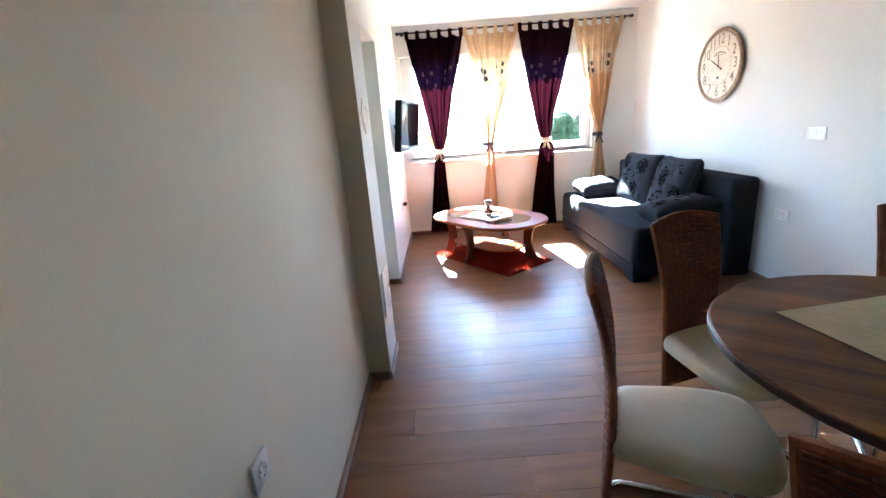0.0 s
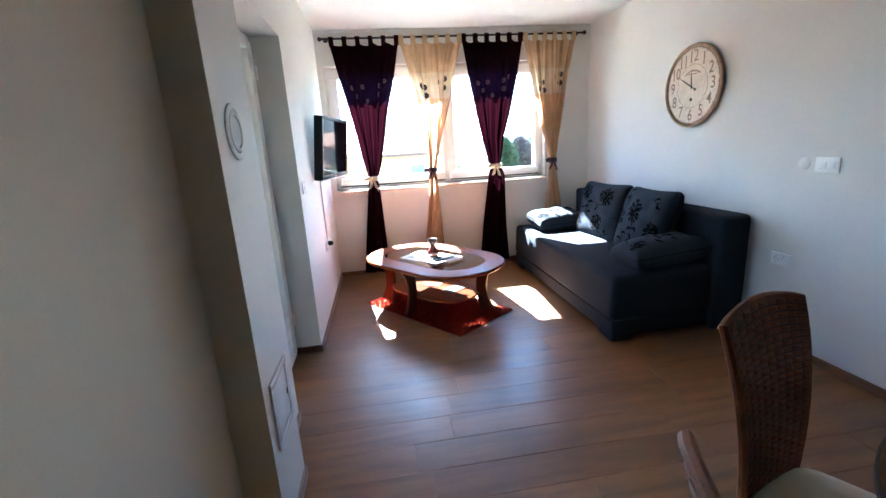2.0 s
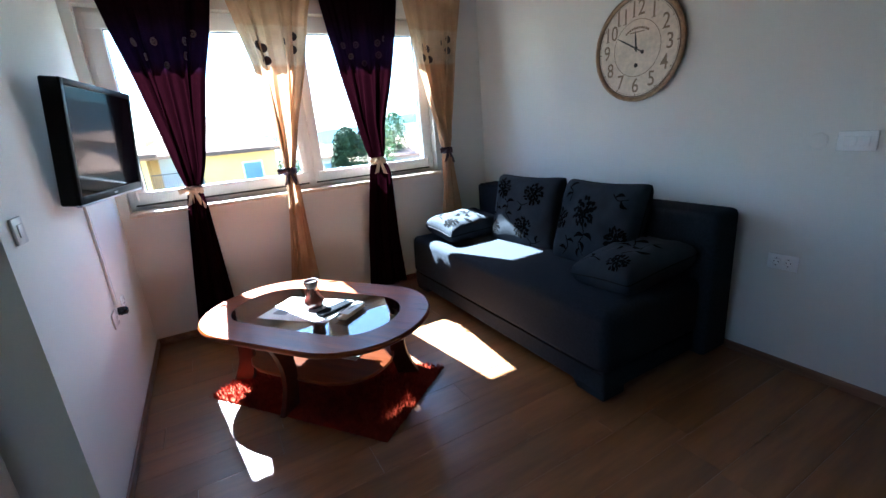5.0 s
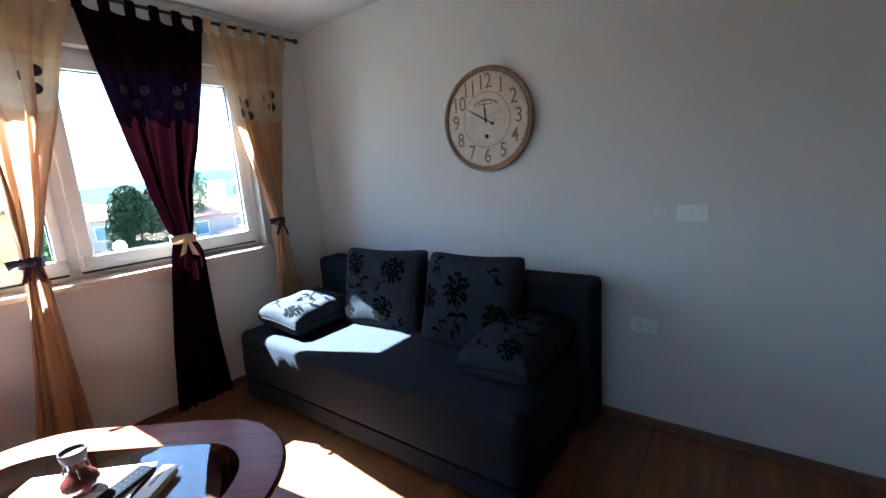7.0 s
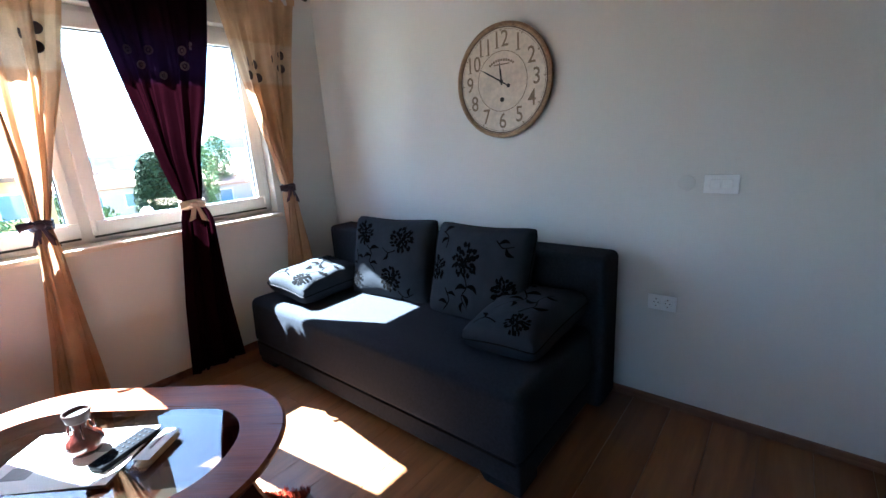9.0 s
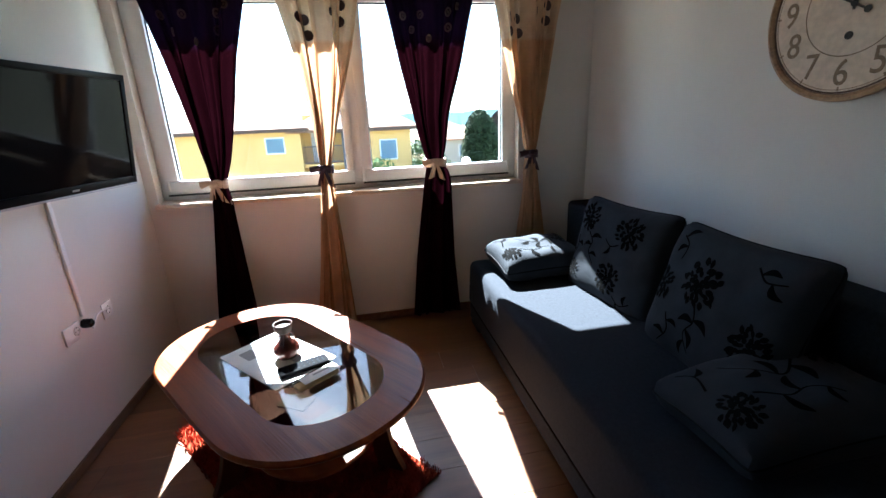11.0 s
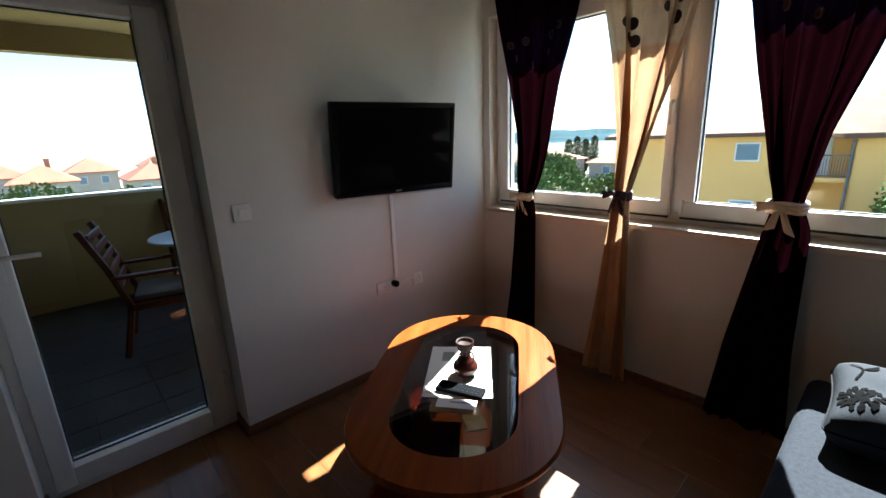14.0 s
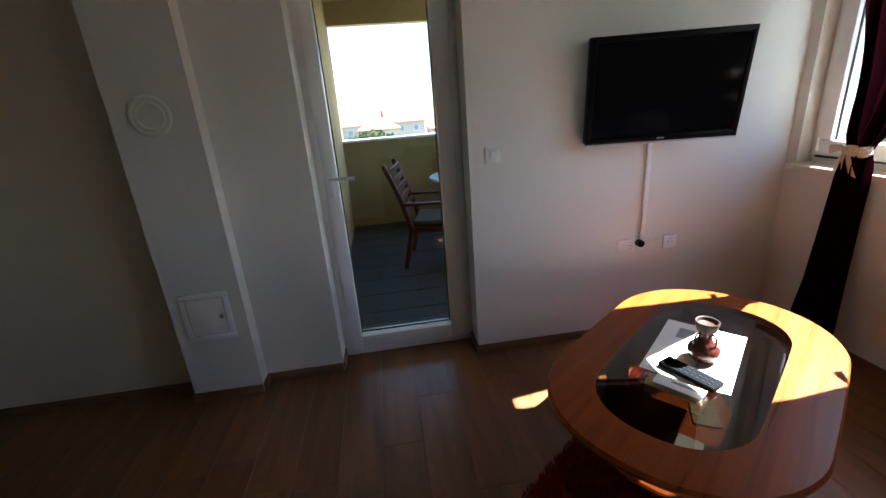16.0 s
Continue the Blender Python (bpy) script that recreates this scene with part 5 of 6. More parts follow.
def dining_chair():
    """Facing +y, standing at its own origin."""
    c = thing("dining_chair", "high-backed woven rattan dining chair with a cream seat", "chair", group="dining chairs")
    bm = bmesh.new()
    outline = [(-0.155, -0.235), (-0.185, -0.12), (-0.215, 0.05), (-0.205, 0.17), (-0.14, 0.225), (0, 0.24), (0.14, 0.225), (0.205, 0.17), (0.215, 0.05), (0.185, -0.12), (0.155, -0.235), (0, -0.25)]
    for k in range(2):
        outline = [q for a, b in zip(outline, outline[1:] + outline[:1]) for q in (((a[0] * 3 + b[0]) / 4, (a[1] * 3 + b[1]) / 4), ((a[0] + 3 * b[0]) / 4, (a[1] + 3 * b[1]) / 4))]
    rings = []
    for s, z in ((0.93, 0.415), (0.99, 0.426), (1.0, 0.448), (0.985, 0.465), (0.93, 0.477), (0.78, 0.484), (0.4, 0.481)):
        rings.append([bm.verts.new((x * s, y * s, z - 0.012 * (y < -0.1) * 0)) for x, y in outline])
    for a, b in zip(rings, rings[1:]):
        for i in range(len(outline)):
            bm.faces.new((a[i], a[(i + 1) % len(outline)], b[(i + 1) % len(outline)], b[i]))
    bm.faces.new(rings[0][::-1])
    bm.faces.new(rings[-1])
    part("seat", bm, M_CREAM, c, "cream leather seat")
    bm = bmesh.new()
    nu, nv = 8, 16
    for s in (-0.008, 0.008):
        g = [[bm.verts.new(chair_back(i / nu, j / nv) + Vector((0, s, 0))) for i in range(nu + 1)] for j in range(nv + 1)]
        for j in range(nv):
            for i in range(nu):
                bm.faces.new((g[j][i], g[j][i + 1], g[j + 1][i + 1], g[j + 1][i]))
    back = part("backrest", bm, M_RATTAN_DK, c, "woven rattan backrest")
    verts, faces = [], []
    rows, cols = 46, 9
    for j in range(rows):
        for i in range(cols):
            for s in (-1, 1):
                up = ((i + j) % 2) * 0.003 + 0.004
                k = len(verts)
                for uu, vv, o in ((i - 0.06, j + 0.08, 0.002), (i + 1.06, j + 0.08, 0.002), (i + 1.06, j + 0.92, 0.002), (i - 0.06, j + 0.92, 0.002), (i + 0.25, j + 0.3, up), (i + 0.75, j + 0.3, up), (i + 0.75, j + 0.7, up), (i + 0.25, j + 0.7, up)):
                    p = chair_back(min(1, max(0, uu / cols)), min(1, vv / rows))
                    verts.append((p.x, p.y + s * (0.0075 + o), p.z))
                f = [(k + 4, k + 5, k + 6, k + 7), (k, k + 1, k + 5, k + 4), (k + 1, k + 2, k + 6, k + 5), (k + 2, k + 3, k + 7, k + 6), (k + 3, k, k + 4, k + 7)]
                faces += f if s > 0 else [q[::-1] for q in f]
    me = bpy.data.meshes.new("weave")
    me.from_pydata(verts, [], faces)
    me.materials.append(M_RATTAN)
    ob = new("weave", me)
    ob.parent = back
    tagged(ob, "brown rattan strands", "", "", "stuff")
    edge = [chair_back(0, j / 16) for j in range(17)] + [chair_back(i / 10, 1) for i in range(1, 10)] + [chair_back(1, 1 - j / 16) for j in range(17)]
    bm = tube(bmesh.new(), edge, 0.0125, 8)
    part("rim", bm, M_RATTAN, back, "wound rattan rim")
    for s in (-1, 1):
        pts = bend([(s * 0.10, -0.20, 0.395), (s * 0.17, 0.13, 0.395), (s * 0.185, 0.20, 0.30), (s * 0.19, 0.215, 0.013), (s * 0.185, -0.20, 0.013), (s * 0.12, -0.235, 0.013), (0, -0.235, 0.013)])
        part("leg", tube(bmesh.new(), pts, 0.0115, 10), M_STEEL, c, "chrome cantilever leg")
        part("stay", tube(bmesh.new(), [(s * 0.08, -0.20, 0.395), (s * 0.085, -0.232, 0.36), (s * 0.085, -0.245, 0.24)], 0.010, 8), M_STEEL, c)
        part("glide", box(bmesh.new(), (s * 0.187 - 0.012, 0.12, 0.0), (s * 0.187 + 0.012, 0.17, 0.006), 0.002), M_BLACK, c)
    part("crossbar", tube(bmesh.new(), [(-0.10, -0.16, 0.395), (0.10, -0.16, 0.395)], 0.010, 8), M_STEEL, c)
    return c


def seat_pose(bx, by, fx, fy):
    """The pose of a chair whose backrest's top stands over (bx, by) and which faces (fx, fy)."""
    f = Vector((fx, fy)).normalized()
    o = Vector((bx, by)) + f * 0.29
    return pose(o.x, o.y, 0, 0, 0, math.degrees(math.atan2(-f.x, f.y)))


chair = dining_chair()
chair.matrix_basis = seat_pose(0.49, 1.585, 0.93, -0.36)
copy_thing(chair, seat_pose(1.08, 2.135, 0.31, -0.95))
copy_thing(chair, seat_pose(2.05, 2.02, -0.52, -0.85))
copy_thing(chair, seat_pose(0.62, 0.71, 0.80, 0.60))


# ---- balcony ----
wall("balcony_floor", (-4.0, 3.1, -0.25), (XO, 6.6, -0.026), "dark grey balcony slab", M_BALTILE)
wall("balcony_wall_south", (-4.0, 3.1, -0.026), (XO, 3.30, 2.66), "yellow plastered balcony wall", M_BALWALL)
wall("balcony_parapet_west", (-4.0, 3.30, -0.026), (-3.85, 6.6, 1.075), "yellow plastered balcony parapet", M_BALWALL)
# Unseen north parapet, beam and roof overhang, sized to hold sun off the balcony.
wall("added_parapet_north", (-3.85, 6.45, -0.026), (XO, 6.6, 1.075), "yellow plastered balcony parapet", M_BALWALL)
wall("balcony_beam_west", (-4.0, 3.30, 2.42), (-3.85, 6.6, 2.66), "yellow plastered beam", M_BALWALL)
wall("added_beam_north", (-3.85, 6.45, 2.25), (XO, 6.6, 2.66), "yellow plastered beam", M_BALWALL)
wall("balcony_ceiling", (-4.1, 3.1, 2.66), (XO, 6.85, 2.86), "yellow plastered balcony ceiling", M_BALWALL)
wall("outer_face", (XO - 0.012, 4.24, -0.026), (XO, 6.45, 2.66), "yellow plastered outer wall", M_BALWALL)
setting("trim", box(bmesh.new(), (-4.02, 3.30, 1.075), (-3.82, 6.62, 1.105), 0.004), M_PVC, "white parapet capping")
setting("trim", box(bmesh.new(), (-3.82, 6.43, 1.075), (XO, 6.62, 1.105), 0.004), M_PVC, "white parapet capping")


def garden_chair(m, label):
    """A wooden armchair that faces +y, with a slatted back and a pale seat cushion."""
    c = thing("garden_chair", label, "chair", m, group="balcony chairs")
    for s in (-1, 1):
        part("leg", box(bmesh.new(), (s * 0.26 - 0.022, 0.20, 0), (s * 0.26 + 0.022, 0.245, 0.62), 0.006), M_REDWOOD, c)
        bm = tube(bmesh.new(), [(s * 0.26, -0.30, 0.0), (s * 0.26, -0.21, 0.40), (s * 0.25, -0.30, 0.70), (s * 0.25, -0.42, 1.0)], 0.025, 6)
        part("leg", bm, M_REDWOOD, c)
        part("armrest", box(bmesh.new(), (s * 0.26 - 0.03, -0.30, 0.62), (s * 0.26 + 0.03, 0.27, 0.645), 0.008), M_REDWOOD, c)
        part("side_rail", box(bmesh.new(), (s * 0.26 - 0.015, -0.22, 0.36), (s * 0.26 + 0.015, 0.22, 0.41), 0.004), M_REDWOOD, c)
    part("front_rail", box(bmesh.new(), (-0.26, 0.205, 0.36), (0.26, 0.235, 0.41), 0.004), M_REDWOOD, c)
    for k in range(6):
        z = 0.48 + 0.085 * k
        y = -0.255 - 0.30 * max(0, z - 0.55) / 0.9
        part("slat", box(bmesh.new(), (-0.25, y - 0.01, z), (0.25, y + 0.01, z + 0.058), 0.004), M_REDWOOD, c)
    part("seat_slab", box(bmesh.new(), (-0.24, -0.20, 0.41), (0.24, 0.22, 0.425), 0.003), M_REDWOOD, c)
    part("seat_cushion", box(bmesh.new(), (-0.235, -0.19, 0.425), (0.235, 0.215, 0.465), 0.015, 3), M_SLATPALE, c, "pale grey seat cushion")


garden_chair(pose(-2.25, 4.24, -0.022, 0, 0, -12), "red-brown wooden armchair with a pale cushion on the balcony")
garden_chair(pose(-3.42, 4.82, -0.022, 0, 0, -92), "red-brown wooden armchair behind the balcony table")
gt = thing("garden_table", "round pale blue-white table on the balcony", "table", pose(-2.80, 4.74, -0.022))
part("tabletop", slab(bmesh.new(), oval(0.48, 0.48, 2.0), 0.71, 0.735, 0.008), M_TABLEBLUE, gt)
for k in range(4):
    a = k * math.tau / 4 + 0.6
    part("leg", tube(bmesh.new(), [(0.36 * math.cos(a), 0.36 * math.sin(a), 0.0), (0.20 * math.cos(a), 0.20 * math.sin(a), 0.71)], 0.02, 8), M_REDWOOD, gt)


# ---- outside ----
G = -5.6
setting("ground", box(bmesh.new(), (-1500, -1500, G - 0.5), (1500, 1500, G)), M_GROUND, "grass and gravel ground far below", smooth=False)


def hip_roof(bm, x0, x1, y0, y1, z0, z1, over=0.5):
    x0, x1, y0, y1 = x0 - over, x1 + over, y0 - over, y1 + over
    d = min(x1 - x0, y1 - y0) / 2
    if x1 - x0 >= y1 - y0:
        r = [(x0 + d, (y0 + y1) / 2, z1), (x1 - d, (y0 + y1) / 2, z1)]
    else:
        r = [((x0 + x1) / 2, y0 + d, z1), ((x0 + x1) / 2, y1 - d, z1)]
    b = [bm.verts.new(p) for p in ((x0, y0, z0), (x1, y0, z0), (x1, y1, z0), (x0, y1, z0))]
    lowv = [bm.verts.new((v.co.x, v.co.y, z0 - 0.16)) for v in b]
    t = [bm.verts.new(p) for p in r]
    if x1 - x0 >= y1 - y0:
        for f in ((b[0], b[1], t[1], t[0]), (b[1], b[2], t[1]), (b[2], b[3], t[0], t[1]), (b[3], b[0], t[0])):
            bm.faces.new(f)
    else:
        for f in ((b[0], b[1], t[0]), (b[1], b[2], t[1], t[0]), (b[2], b[3], t[1]), (b[3], b[0], t[0], t[1])):
            bm.faces.new(f)
    for i in range(4):
        bm.faces.new((b[i], lowv[i], lowv[(i + 1) % 4], b[(i + 1) % 4]))
    bm.faces.new(lowv)
    return bm


def far_window(h, x, y, z, w, ht, material=M_BLUEGLASS):
    """A window in a wall that faces -y, at its middle below."""
    wn_ = part("window", box(bmesh.new(), (x - w / 2 - 0.08, y - 0.05, z - 0.08), (x + w / 2 + 0.08, y + 0.02, z + ht + 0.08), 0.01, 1), M_SHUTTER, h)
    part("pane", box(bmesh.new(), (x - w / 2, y - 0.07, z), (x + w / 2, y - 0.045, z + ht)), material, wn_, smooth=False)
    return wn_


def house(x0, x1, y0, y1, eave, ridge, wallmat, label, wins=(), chimneys=(), face="y", roofmat=M_TILE):
    h = thing("house", label, "house", group="houses outside")
    part("wall", box(bmesh.new(), (x0, y0, G), (x1, y1, eave)), wallmat, h, smooth=False)
    roof = part("roof", hip_roof(bmesh.new(), x0, x1, y0, y1, eave, ridge), roofmat, h, smooth=False)
    for x, y in chimneys:
        bm = box(bmesh.new(), (x - 0.3, y - 0.3, eave), (x + 0.3, y + 0.3, ridge + 0.8), 0.02, 1)
        box(bm, (x - 0.38, y - 0.38, ridge + 0.65), (x + 0.38, y + 0.38, ridge + 0.78))
        part("chimney", bm, M_TILE, roof, smooth=False)
    for x, z, w, ht in wins:
        if face == "y":
            far_window(h, x, y0, z, w, ht)
        else:
            wn_ = part("window", box(bmesh.new(), (x1 - 0.02, x - w / 2 - 0.08, z - 0.08), (x1 + 0.05, x + w / 2 + 0.08, z + ht + 0.08)), M_SHUTTER, h, smooth=False)
            part("pane", box(bmesh.new(), (x1 + 0.045, x - w / 2, z), (x1 + 0.07, x + w / 2, z + ht)), M_BLUEGLASS, wn_, smooth=False)
    return h


# the yellow house across the way: a left wing, a set-back middle with a balcony, a right wing
yh = thing("house", "yellow two-storey house with brown tiled roofs and a balcony", "house", group="houses outside")
part("wall", box(bmesh.new(), (-10.0, 29.0, G), (-2.2, 40.0, 1.20)), M_YELLOW, yh, smooth=False)
part("wall", box(bmesh.new(), (-2.2, 31.0, G), (0.2, 40.0, 1.95)), M_YELLOW, yh, smooth=False)
part("wall", box(bmesh.new(), (0.2, 29.4, G), (4.1, 40.0, 1.02)), M_YELLOW, yh, smooth=False)
r1 = part("roof", hip_roof(bmesh.new(), -10.0, -2.2, 29.0, 40.0, 1.25, 3.3, 0.55), M_TILE, yh, smooth=False)
part("roof", hip_roof(bmesh.new(), -2.4, 4.1, 29.4, 40.0, 1.10, 3.2, 0.55), M_TILE, yh, smooth=False)
part("eave", box(bmesh.new(), (-10.6, 28.35, 1.05), (-1.7, 28.5, 1.22)), M_EAVE, yh, smooth=False)
part("eave", box(bmesh.new(), (-0.2, 28.8, 0.88), (4.7, 28.92, 1.06)), M_EAVE, yh, smooth=False)
part("chimney", box(bmesh.new(), (-8.6, 33.0, 2.0), (-7.9, 33.7, 3.6), 0.02, 1), M_YELLOW, r1, smooth=False)
bal = part("balcony", box(bmesh.new(), (-2.2, 29.5, -1.05), (0.2, 31.0, -0.85)), M_YELLOW, yh, smooth=False)
for z in (-0.80, 0.12):
    part("rail", box(bmesh.new(), (-2.2, 29.55, z), (0.2, 29.60, z + 0.05)), M_RAIL, bal, smooth=False)
for k in range(25):
    x = -2.15 + k * 0.0965
    part("baluster", box(bmesh.new(), (x, 29.56, -0.80), (x + 0.02, 29.59, 0.14)), M_RAIL, bal, smooth=False)
for x in (-1.25,):
    bm = bmesh.new()
    box(bm, (x - 0.55, 30.92, -0.85), (x + 0.55, 31.01, 0.9))
    bmesh.ops.create_cone(bm, cap_ends=True, segments=20, radius1=0.55, radius2=0.55, depth=0.06, matrix=Matrix.Translation((x, 30.955, 0.9)) @ Matrix.Rotation(math.radians(90), 4, "X"))
    part("shutter", bm, M_SHUTTER, yh, "white arched shutters", smooth=False)
far_window(yh, 2.75, 29.4, -0.75, 0.9, 1.05)
far_window(yh, -3.6, 29.0, -0.05, 0.9, 0.75)
far_window(yh, -3.6, 29.0, -3.1, 0.9, 1.0)
far_window(yh, 2.75, 29.4, -3.6, 0.9, 1.1)
part("downpipe", tube(bmesh.new(), [(0.12, 29.3, 0.9), (0.12, 29.3, G)], 0.06, 6), M_RAIL, yh)

house(8.5, 16.0, 52, 62, -0.9, 0.9, M_WHITEWALL, "white house with a brown tiled roof", [(10, -2.8, 1.2, 1.2), (13, -2.8, 1.2, 1.2)], [(11, 56)])
house(18.0, 28.0, 48, 60, -1.4, 0.6, M_WHITEWALL, "low white house with a pale tiled roof", [(20, -3.2, 1.2, 1.2), (24, -3.2, 1.2, 1.2)], [(20.5, 51)])
house(5.5, 8.2, 66, 76, -0.2, 1.2, M_WHITEWALL, "small white house far off", [(6.8, -2.2, 1.0, 1.2)])
house(21.0, 27.5, 38, 46, -3.2, -1.7, M_WHITEWALL, "low white outbuilding with a tiled roof", [(23, -4.6, 1.0, 0.9)], [(21.6, 39.2)])
blk = thing("apartment_building", "white modern building with wide windows far off", "building", group="houses outside")
part("wall", box(bmesh.new(), (32, 66, G), (46, 78, 2.3)), M_WHITEWALL, blk, smooth=False)
for i in range(4):
    for z in (-2.6, -0.1):
        far_window(blk, 34 + i * 3.2, 66, z, 1.9, 1.5)
house(-46, -36, 60, 72, -2.6, -0.6, M_WHITEWALL, "white house with a grey roof among trees", [(-42, -4.4, 1.4, 1.2), (-38, -4.4, 1.4, 1.2)])
house(-34, -28, 70, 80, -3.2, -1.4, M_WHITEWALL, "small white house among trees", [(-31, -4.8, 1.2, 1.0)])
rnd = random.Random(21)
for k in range(9):
    x = -70 - rnd.uniform(0, 45)
    y = -14 + k * 6.2 + rnd.uniform(-1, 1)
    e = -1.7 + rnd.uniform(-1.0, 0.6) + (x + 70) * 0.012
    house(x - 6, x + 4, y - 3.4, y + 3.4, e, e + 2.3, M_WHITEWALL, "white town house with an orange tiled roof", [(y - 1.5, e - 2.0, 1.0, 1.2), (y + 1.5, e - 2.0, 1.0, 1.2)], [(x - 1, y + 0.8)] if k % 2 else (), face="x", roofmat=M_ORANGE)


def tree(x, y, h, r, seed, material, label, tall=False, leaves=900, base=G):
    t = thing("tree", label, "tree", pose(x, y, base), group="trees outside")
    rnd = random.Random(seed)
    bm = bmesh.new()
    tube(bm, [(0, 0, 0), (0.05 * h * 0.1, 0, h * 0.3), (0, 0.02, h * 0.6)], [0.035 * h, 0.026 * h, 0.012 * h], 8)
    for k in range(6):
        a = rnd.uniform(0, math.tau)
        z = h * rnd.uniform(0.3, 0.55)
        tube(bm, [(0, 0, z), (r * 0.5 * math.cos(a), r * 0.5 * math.sin(a), z + h * 0.2)], [0.012 * h, 0.005 * h], 6)
    part("trunk", bm, M_BARK, t)
    verts, faces = [], []
    for _ in range(leaves):
        a, w = rnd.uniform(0, math.tau), rnd.uniform(-1, 1)
        rad = rnd.uniform(0.30, 1.0) if tall else rnd.uniform(0.55, 1.0)
        lump = 1 + 0.28 * noise.noise(Vector((math.cos(a) * 2 + seed, math.sin(a) * 2, w * 2.2)))
        s = math.sqrt(max(0, 1 - abs(w) ** (3.5 if tall else 2.0)))
        cx, cy = r * rad * lump * s * math.cos(a), r * rad * lump * s * math.sin(a)
        cz = h * (0.53 + 0.47 * w * (1 if tall else lump)) if tall else h * 0.66 + h * 0.34 * w * rad * lump
        q = (0.10 + 0.13 * rnd.random()) * (0.62 if tall else 0.62) * (0.5 + r * 0.35)
        e1 = Vector((rnd.gauss(0, 1), rnd.gauss(0, 1), rnd.gauss(0, 1))).normalized()
        e2 = e1.orthogonal().normalized()
        k = len(verts)
        p = Vector((cx, cy, cz))
        verts += [tuple(p + e1 * q), tuple(p + e2 * q * 0.7), tuple(p - e1 * q), tuple(p - e2 * q * 0.7)]
        faces.append((k, k + 1, k + 2, k + 3))
    me = bpy.data.meshes.new("crown")
    me.from_pydata(verts, [], faces)
    me.materials.append(material)
    ob = new("crown", me)
    ob.parent = t
    return t


CY, GR = "dark green cypress tree outside", "green leafy tree outside"
tree(8.6, 30, 7.4, 1.15, 1, M_CYPRESS, CY, True, 20000)
tree(10.3, 31, 7.3, 1.1, 2, M_DRYLEAF, "brown withered cypress tree outside", True, 20000)
for k, (x, y, h, r) in enumerate(((6.2, 34, 4.6, 1.6), (12.6, 33, 4.0, 1.3), (7.0, 26, 2.9, 1.2), (5.4, 38, 5.4, 2.0), (14.5, 36, 3.6, 1.4), (-14.5, 30, 4.6, 2.4), (-19, 36, 5.0, 2.8), (-16.5, 25, 3.2, 1.8), (-24, 42, 5.2, 3.2), (-12.2, 33, 4.4, 1.8), (-28, 50, 5.0, 3.0), (2.1, 26.5, 5.15, 1.1), (4.8, 27.5, 5.8, 0.9))):
    tree(x, y, h, r, 30 + k, M_LEAF, GR, False, 2200)
for k, (x, y, h, r) in enumerate(((17.6, 47, 8.2, 1.5), (20.6, 50, 9.0, 1.6))):
    tree(x, y, h, r, 90 + k, M_LEAF, "pale green conifer outside", True, 5000)
for k in range(4):
    tree(-41.5 + k * 1.7, 76, 6.1 + 0.5 * (k % 2), 0.9, 50 + k, M_CYPRESS, CY, True, 3500)
for k, (x, y, h, r) in enumerate(((-30, 4.6, 5.0, 2.6), (-33, 1.2, 4.6, 2.4), (-40, 8.5, 4.4, 2.6), (-36, 12, 4.2, 2.2), (-45, 3.0, 5.0, 2.8))):
    tree(x, y, h, r, 70 + k, M_LEAF, GR, False, 1200)
lamp = thing("street_lamp", "street lamp with a white globe outside", "street lamp", pose(6.3, 24.5, G))
part("pole", tube(bmesh.new(), [(0, 0, 0), (0, 0, 4.6)], [0.07, 0.045], 8), M_RAIL, lamp)
bm = bmesh.new()
bmesh.ops.create_uvsphere(bm, u_segments=16, v_segments=10, radius=0.26, matrix=Matrix.Translation((0, 0, 4.85)))
part("globe", bm, M_GLOBE, lamp)


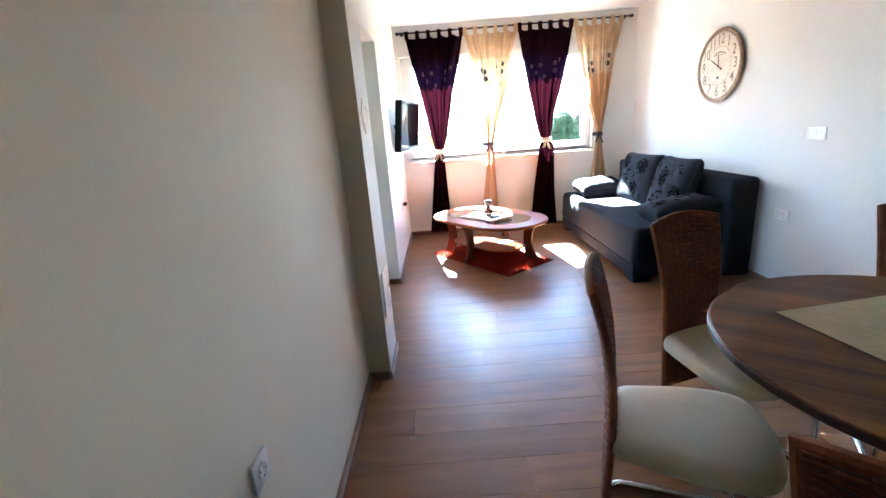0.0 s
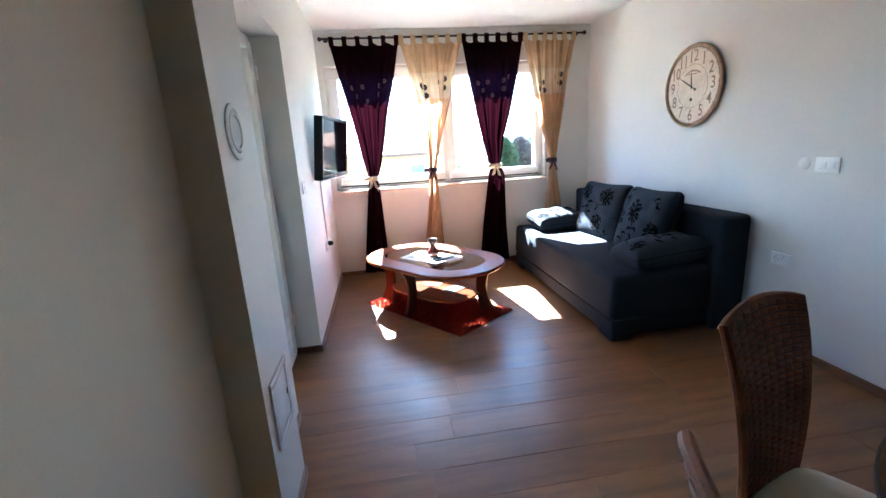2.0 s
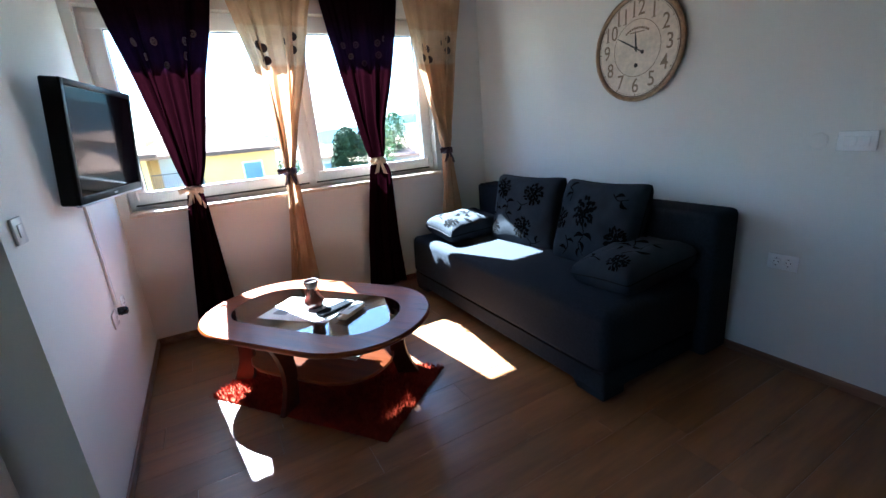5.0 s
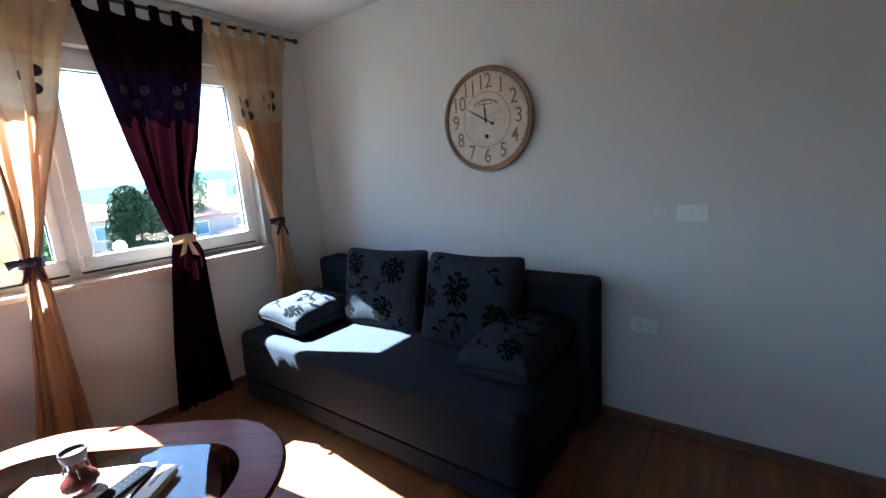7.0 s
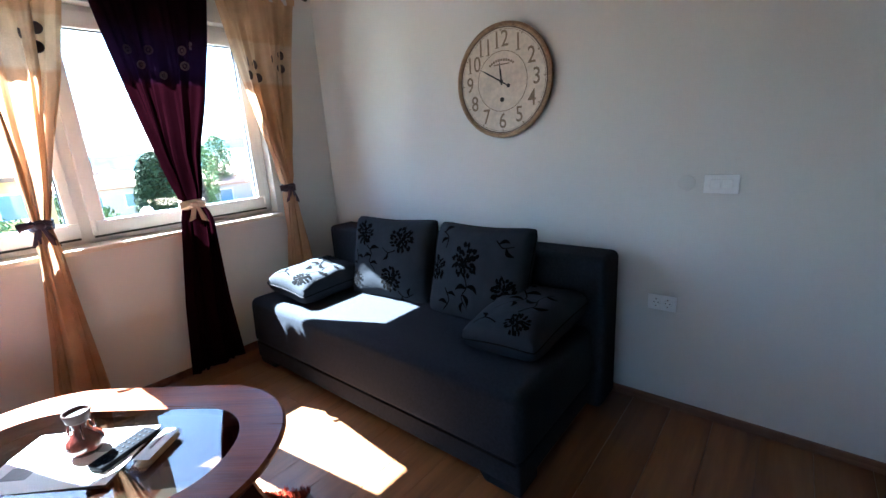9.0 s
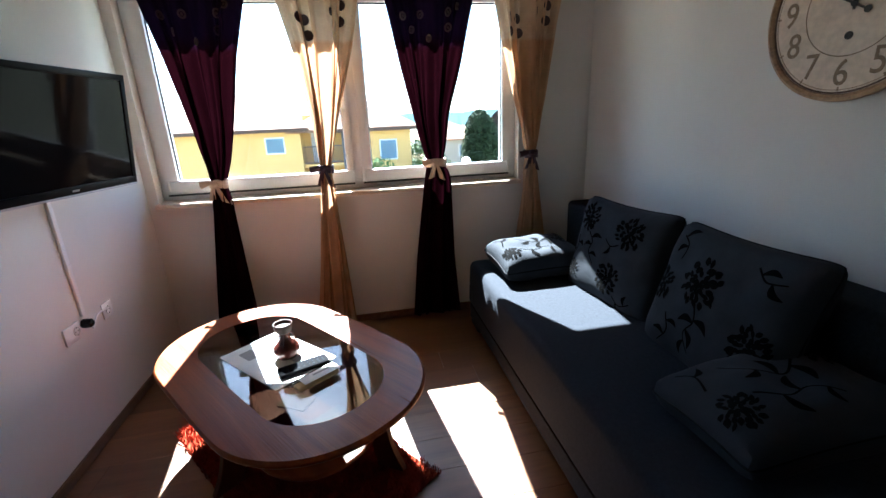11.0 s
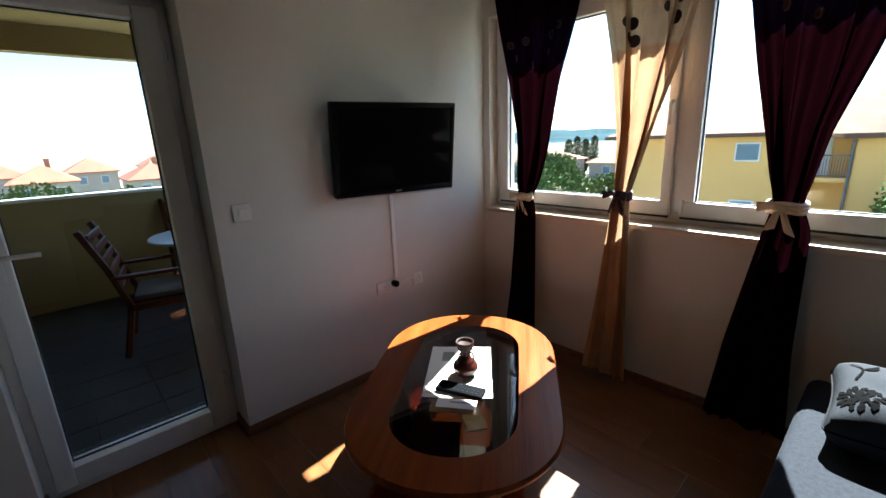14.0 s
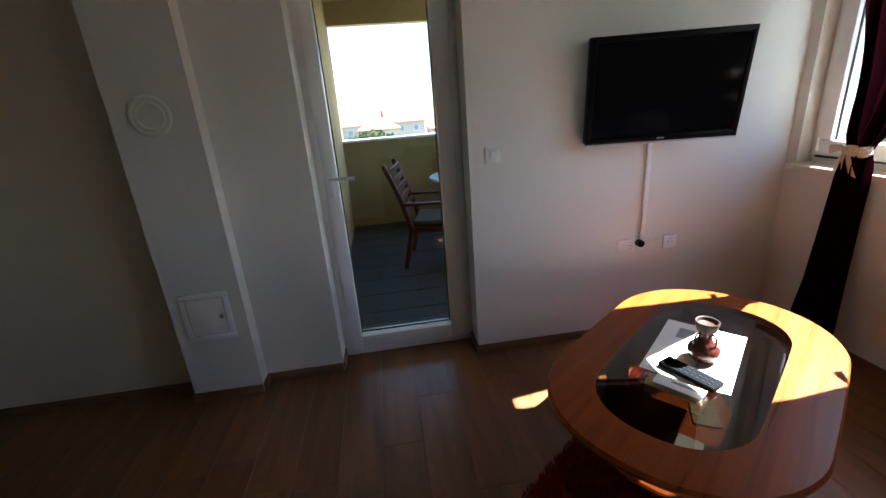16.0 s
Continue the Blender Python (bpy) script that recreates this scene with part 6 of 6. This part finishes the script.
def hills():
    """A long wooded ridge, with an uneven skyline, as one sheet."""
    verts, faces = [], []
    n, rows = 620, 10
    for i in range(n + 1):
        a = math.radians(-70 + 125 * i / n)
        for j in range(rows + 1):
            d = 330 + 45 * j
            f = math.sin(math.pi * min(1, j / rows) * 0.5)
            east = min(1.0, max(0.0, (a - 0.18) / 0.34))
            base = 11 + 16 * east * east * (3 - 2 * east) - 6 * max(0, -a - 0.20)
            top = base + (3 + 4 * east) * noise.noise(Vector((a * 5, 0.3, 0))) + 3.0 * noise.noise(Vector((a * 17, 3, 0)))
            z = G - 3 + (top + 7) * f + 1.5 * noise.noise(Vector((a * 90, j * 0.9, 1))) + 1.3 * f * noise.noise(Vector((a * 260, j * 2.1, 4)))
            verts.append((d * math.sin(a), d * math.cos(a), z))
    for i in range(n):
        for j in range(rows):
            k = i * (rows + 1) + j
            faces.append((k, k + rows + 1, k + rows + 2, k + 1))
    me = bpy.data.meshes.new("backdrop")
    me.from_pydata(verts, [], faces)
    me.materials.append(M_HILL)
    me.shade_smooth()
    tagged(new("backdrop", me), "wooded hills on the horizon in haze-tinted blue-green", "", "", "structure")


hills()


# ---- floor boards and balcony tiles ----
def planks():
    rnd = random.Random(5)
    length, width, gap = 1.285, 0.192, 0.0012
    cache = {}
    y, row = YS, 0
    while y < YN - 0.001:
        y1 = min(y + width, YN)
        x = XO + 0.06 - rnd.uniform(0.05, 1.1)
        while x < XR:
            a, b = max(x, XO + 0.06), min(x + length, XR)
            if b - a > 0.02:
                key = (round(b - a, 3), round(y1 - y, 3))
                if key not in cache:
                    w, d = key[0] / 2 - gap / 2, key[1] / 2 - gap / 2
                    bm = bmesh.new()
                    e = 0.0009
                    v = [bm.verts.new(p) for p in ((-w, -d, -0.006), (w, -d, -0.006), (w, d, -0.006), (-w, d, -0.006), (-w, -d, -e), (w, -d, -e), (w, d, -e), (-w, d, -e), (-w + e, -d + e, 0), (w - e, -d + e, 0), (w - e, d - e, 0), (-w + e, d - e, 0))]
                    for i in range(4):
                        j = (i + 1) % 4
                        bm.faces.new((v[i], v[j], v[4 + j], v[4 + i]))
                        bm.faces.new((v[4 + i], v[4 + j], v[8 + j], v[8 + i]))
                    bm.faces.new(v[8:12])
                    cache[key] = mesh_of("plank", bm, M_PLANK, smooth=False)
                ob = new("plank", cache[key])
                ob.parent = floor
                ob.location = ((a + b) / 2, (y + y1) / 2, 0)
            x += length
        y, row = y1, row + 1


planks()


def tiles():
    size = 0.33
    bm = box(bmesh.new(), (-size / 2 + 0.003, -size / 2 + 0.003, -0.026), (size / 2 - 0.003, size / 2 - 0.003, -0.02), 0.001, 1)
    me = mesh_of("tile", bm, M_BALTILE, smooth=False)
    slab_ob = bpy.data.objects["balcony_floor"]
    for i in range(9):
        for j in range(9):
            ob = new("tile", me)
            ob.parent = slab_ob
            ob.location = (-3.85 + size * (i + 0.5) + 0.02, 3.30 + size * (j + 0.5), 0)


tiles()
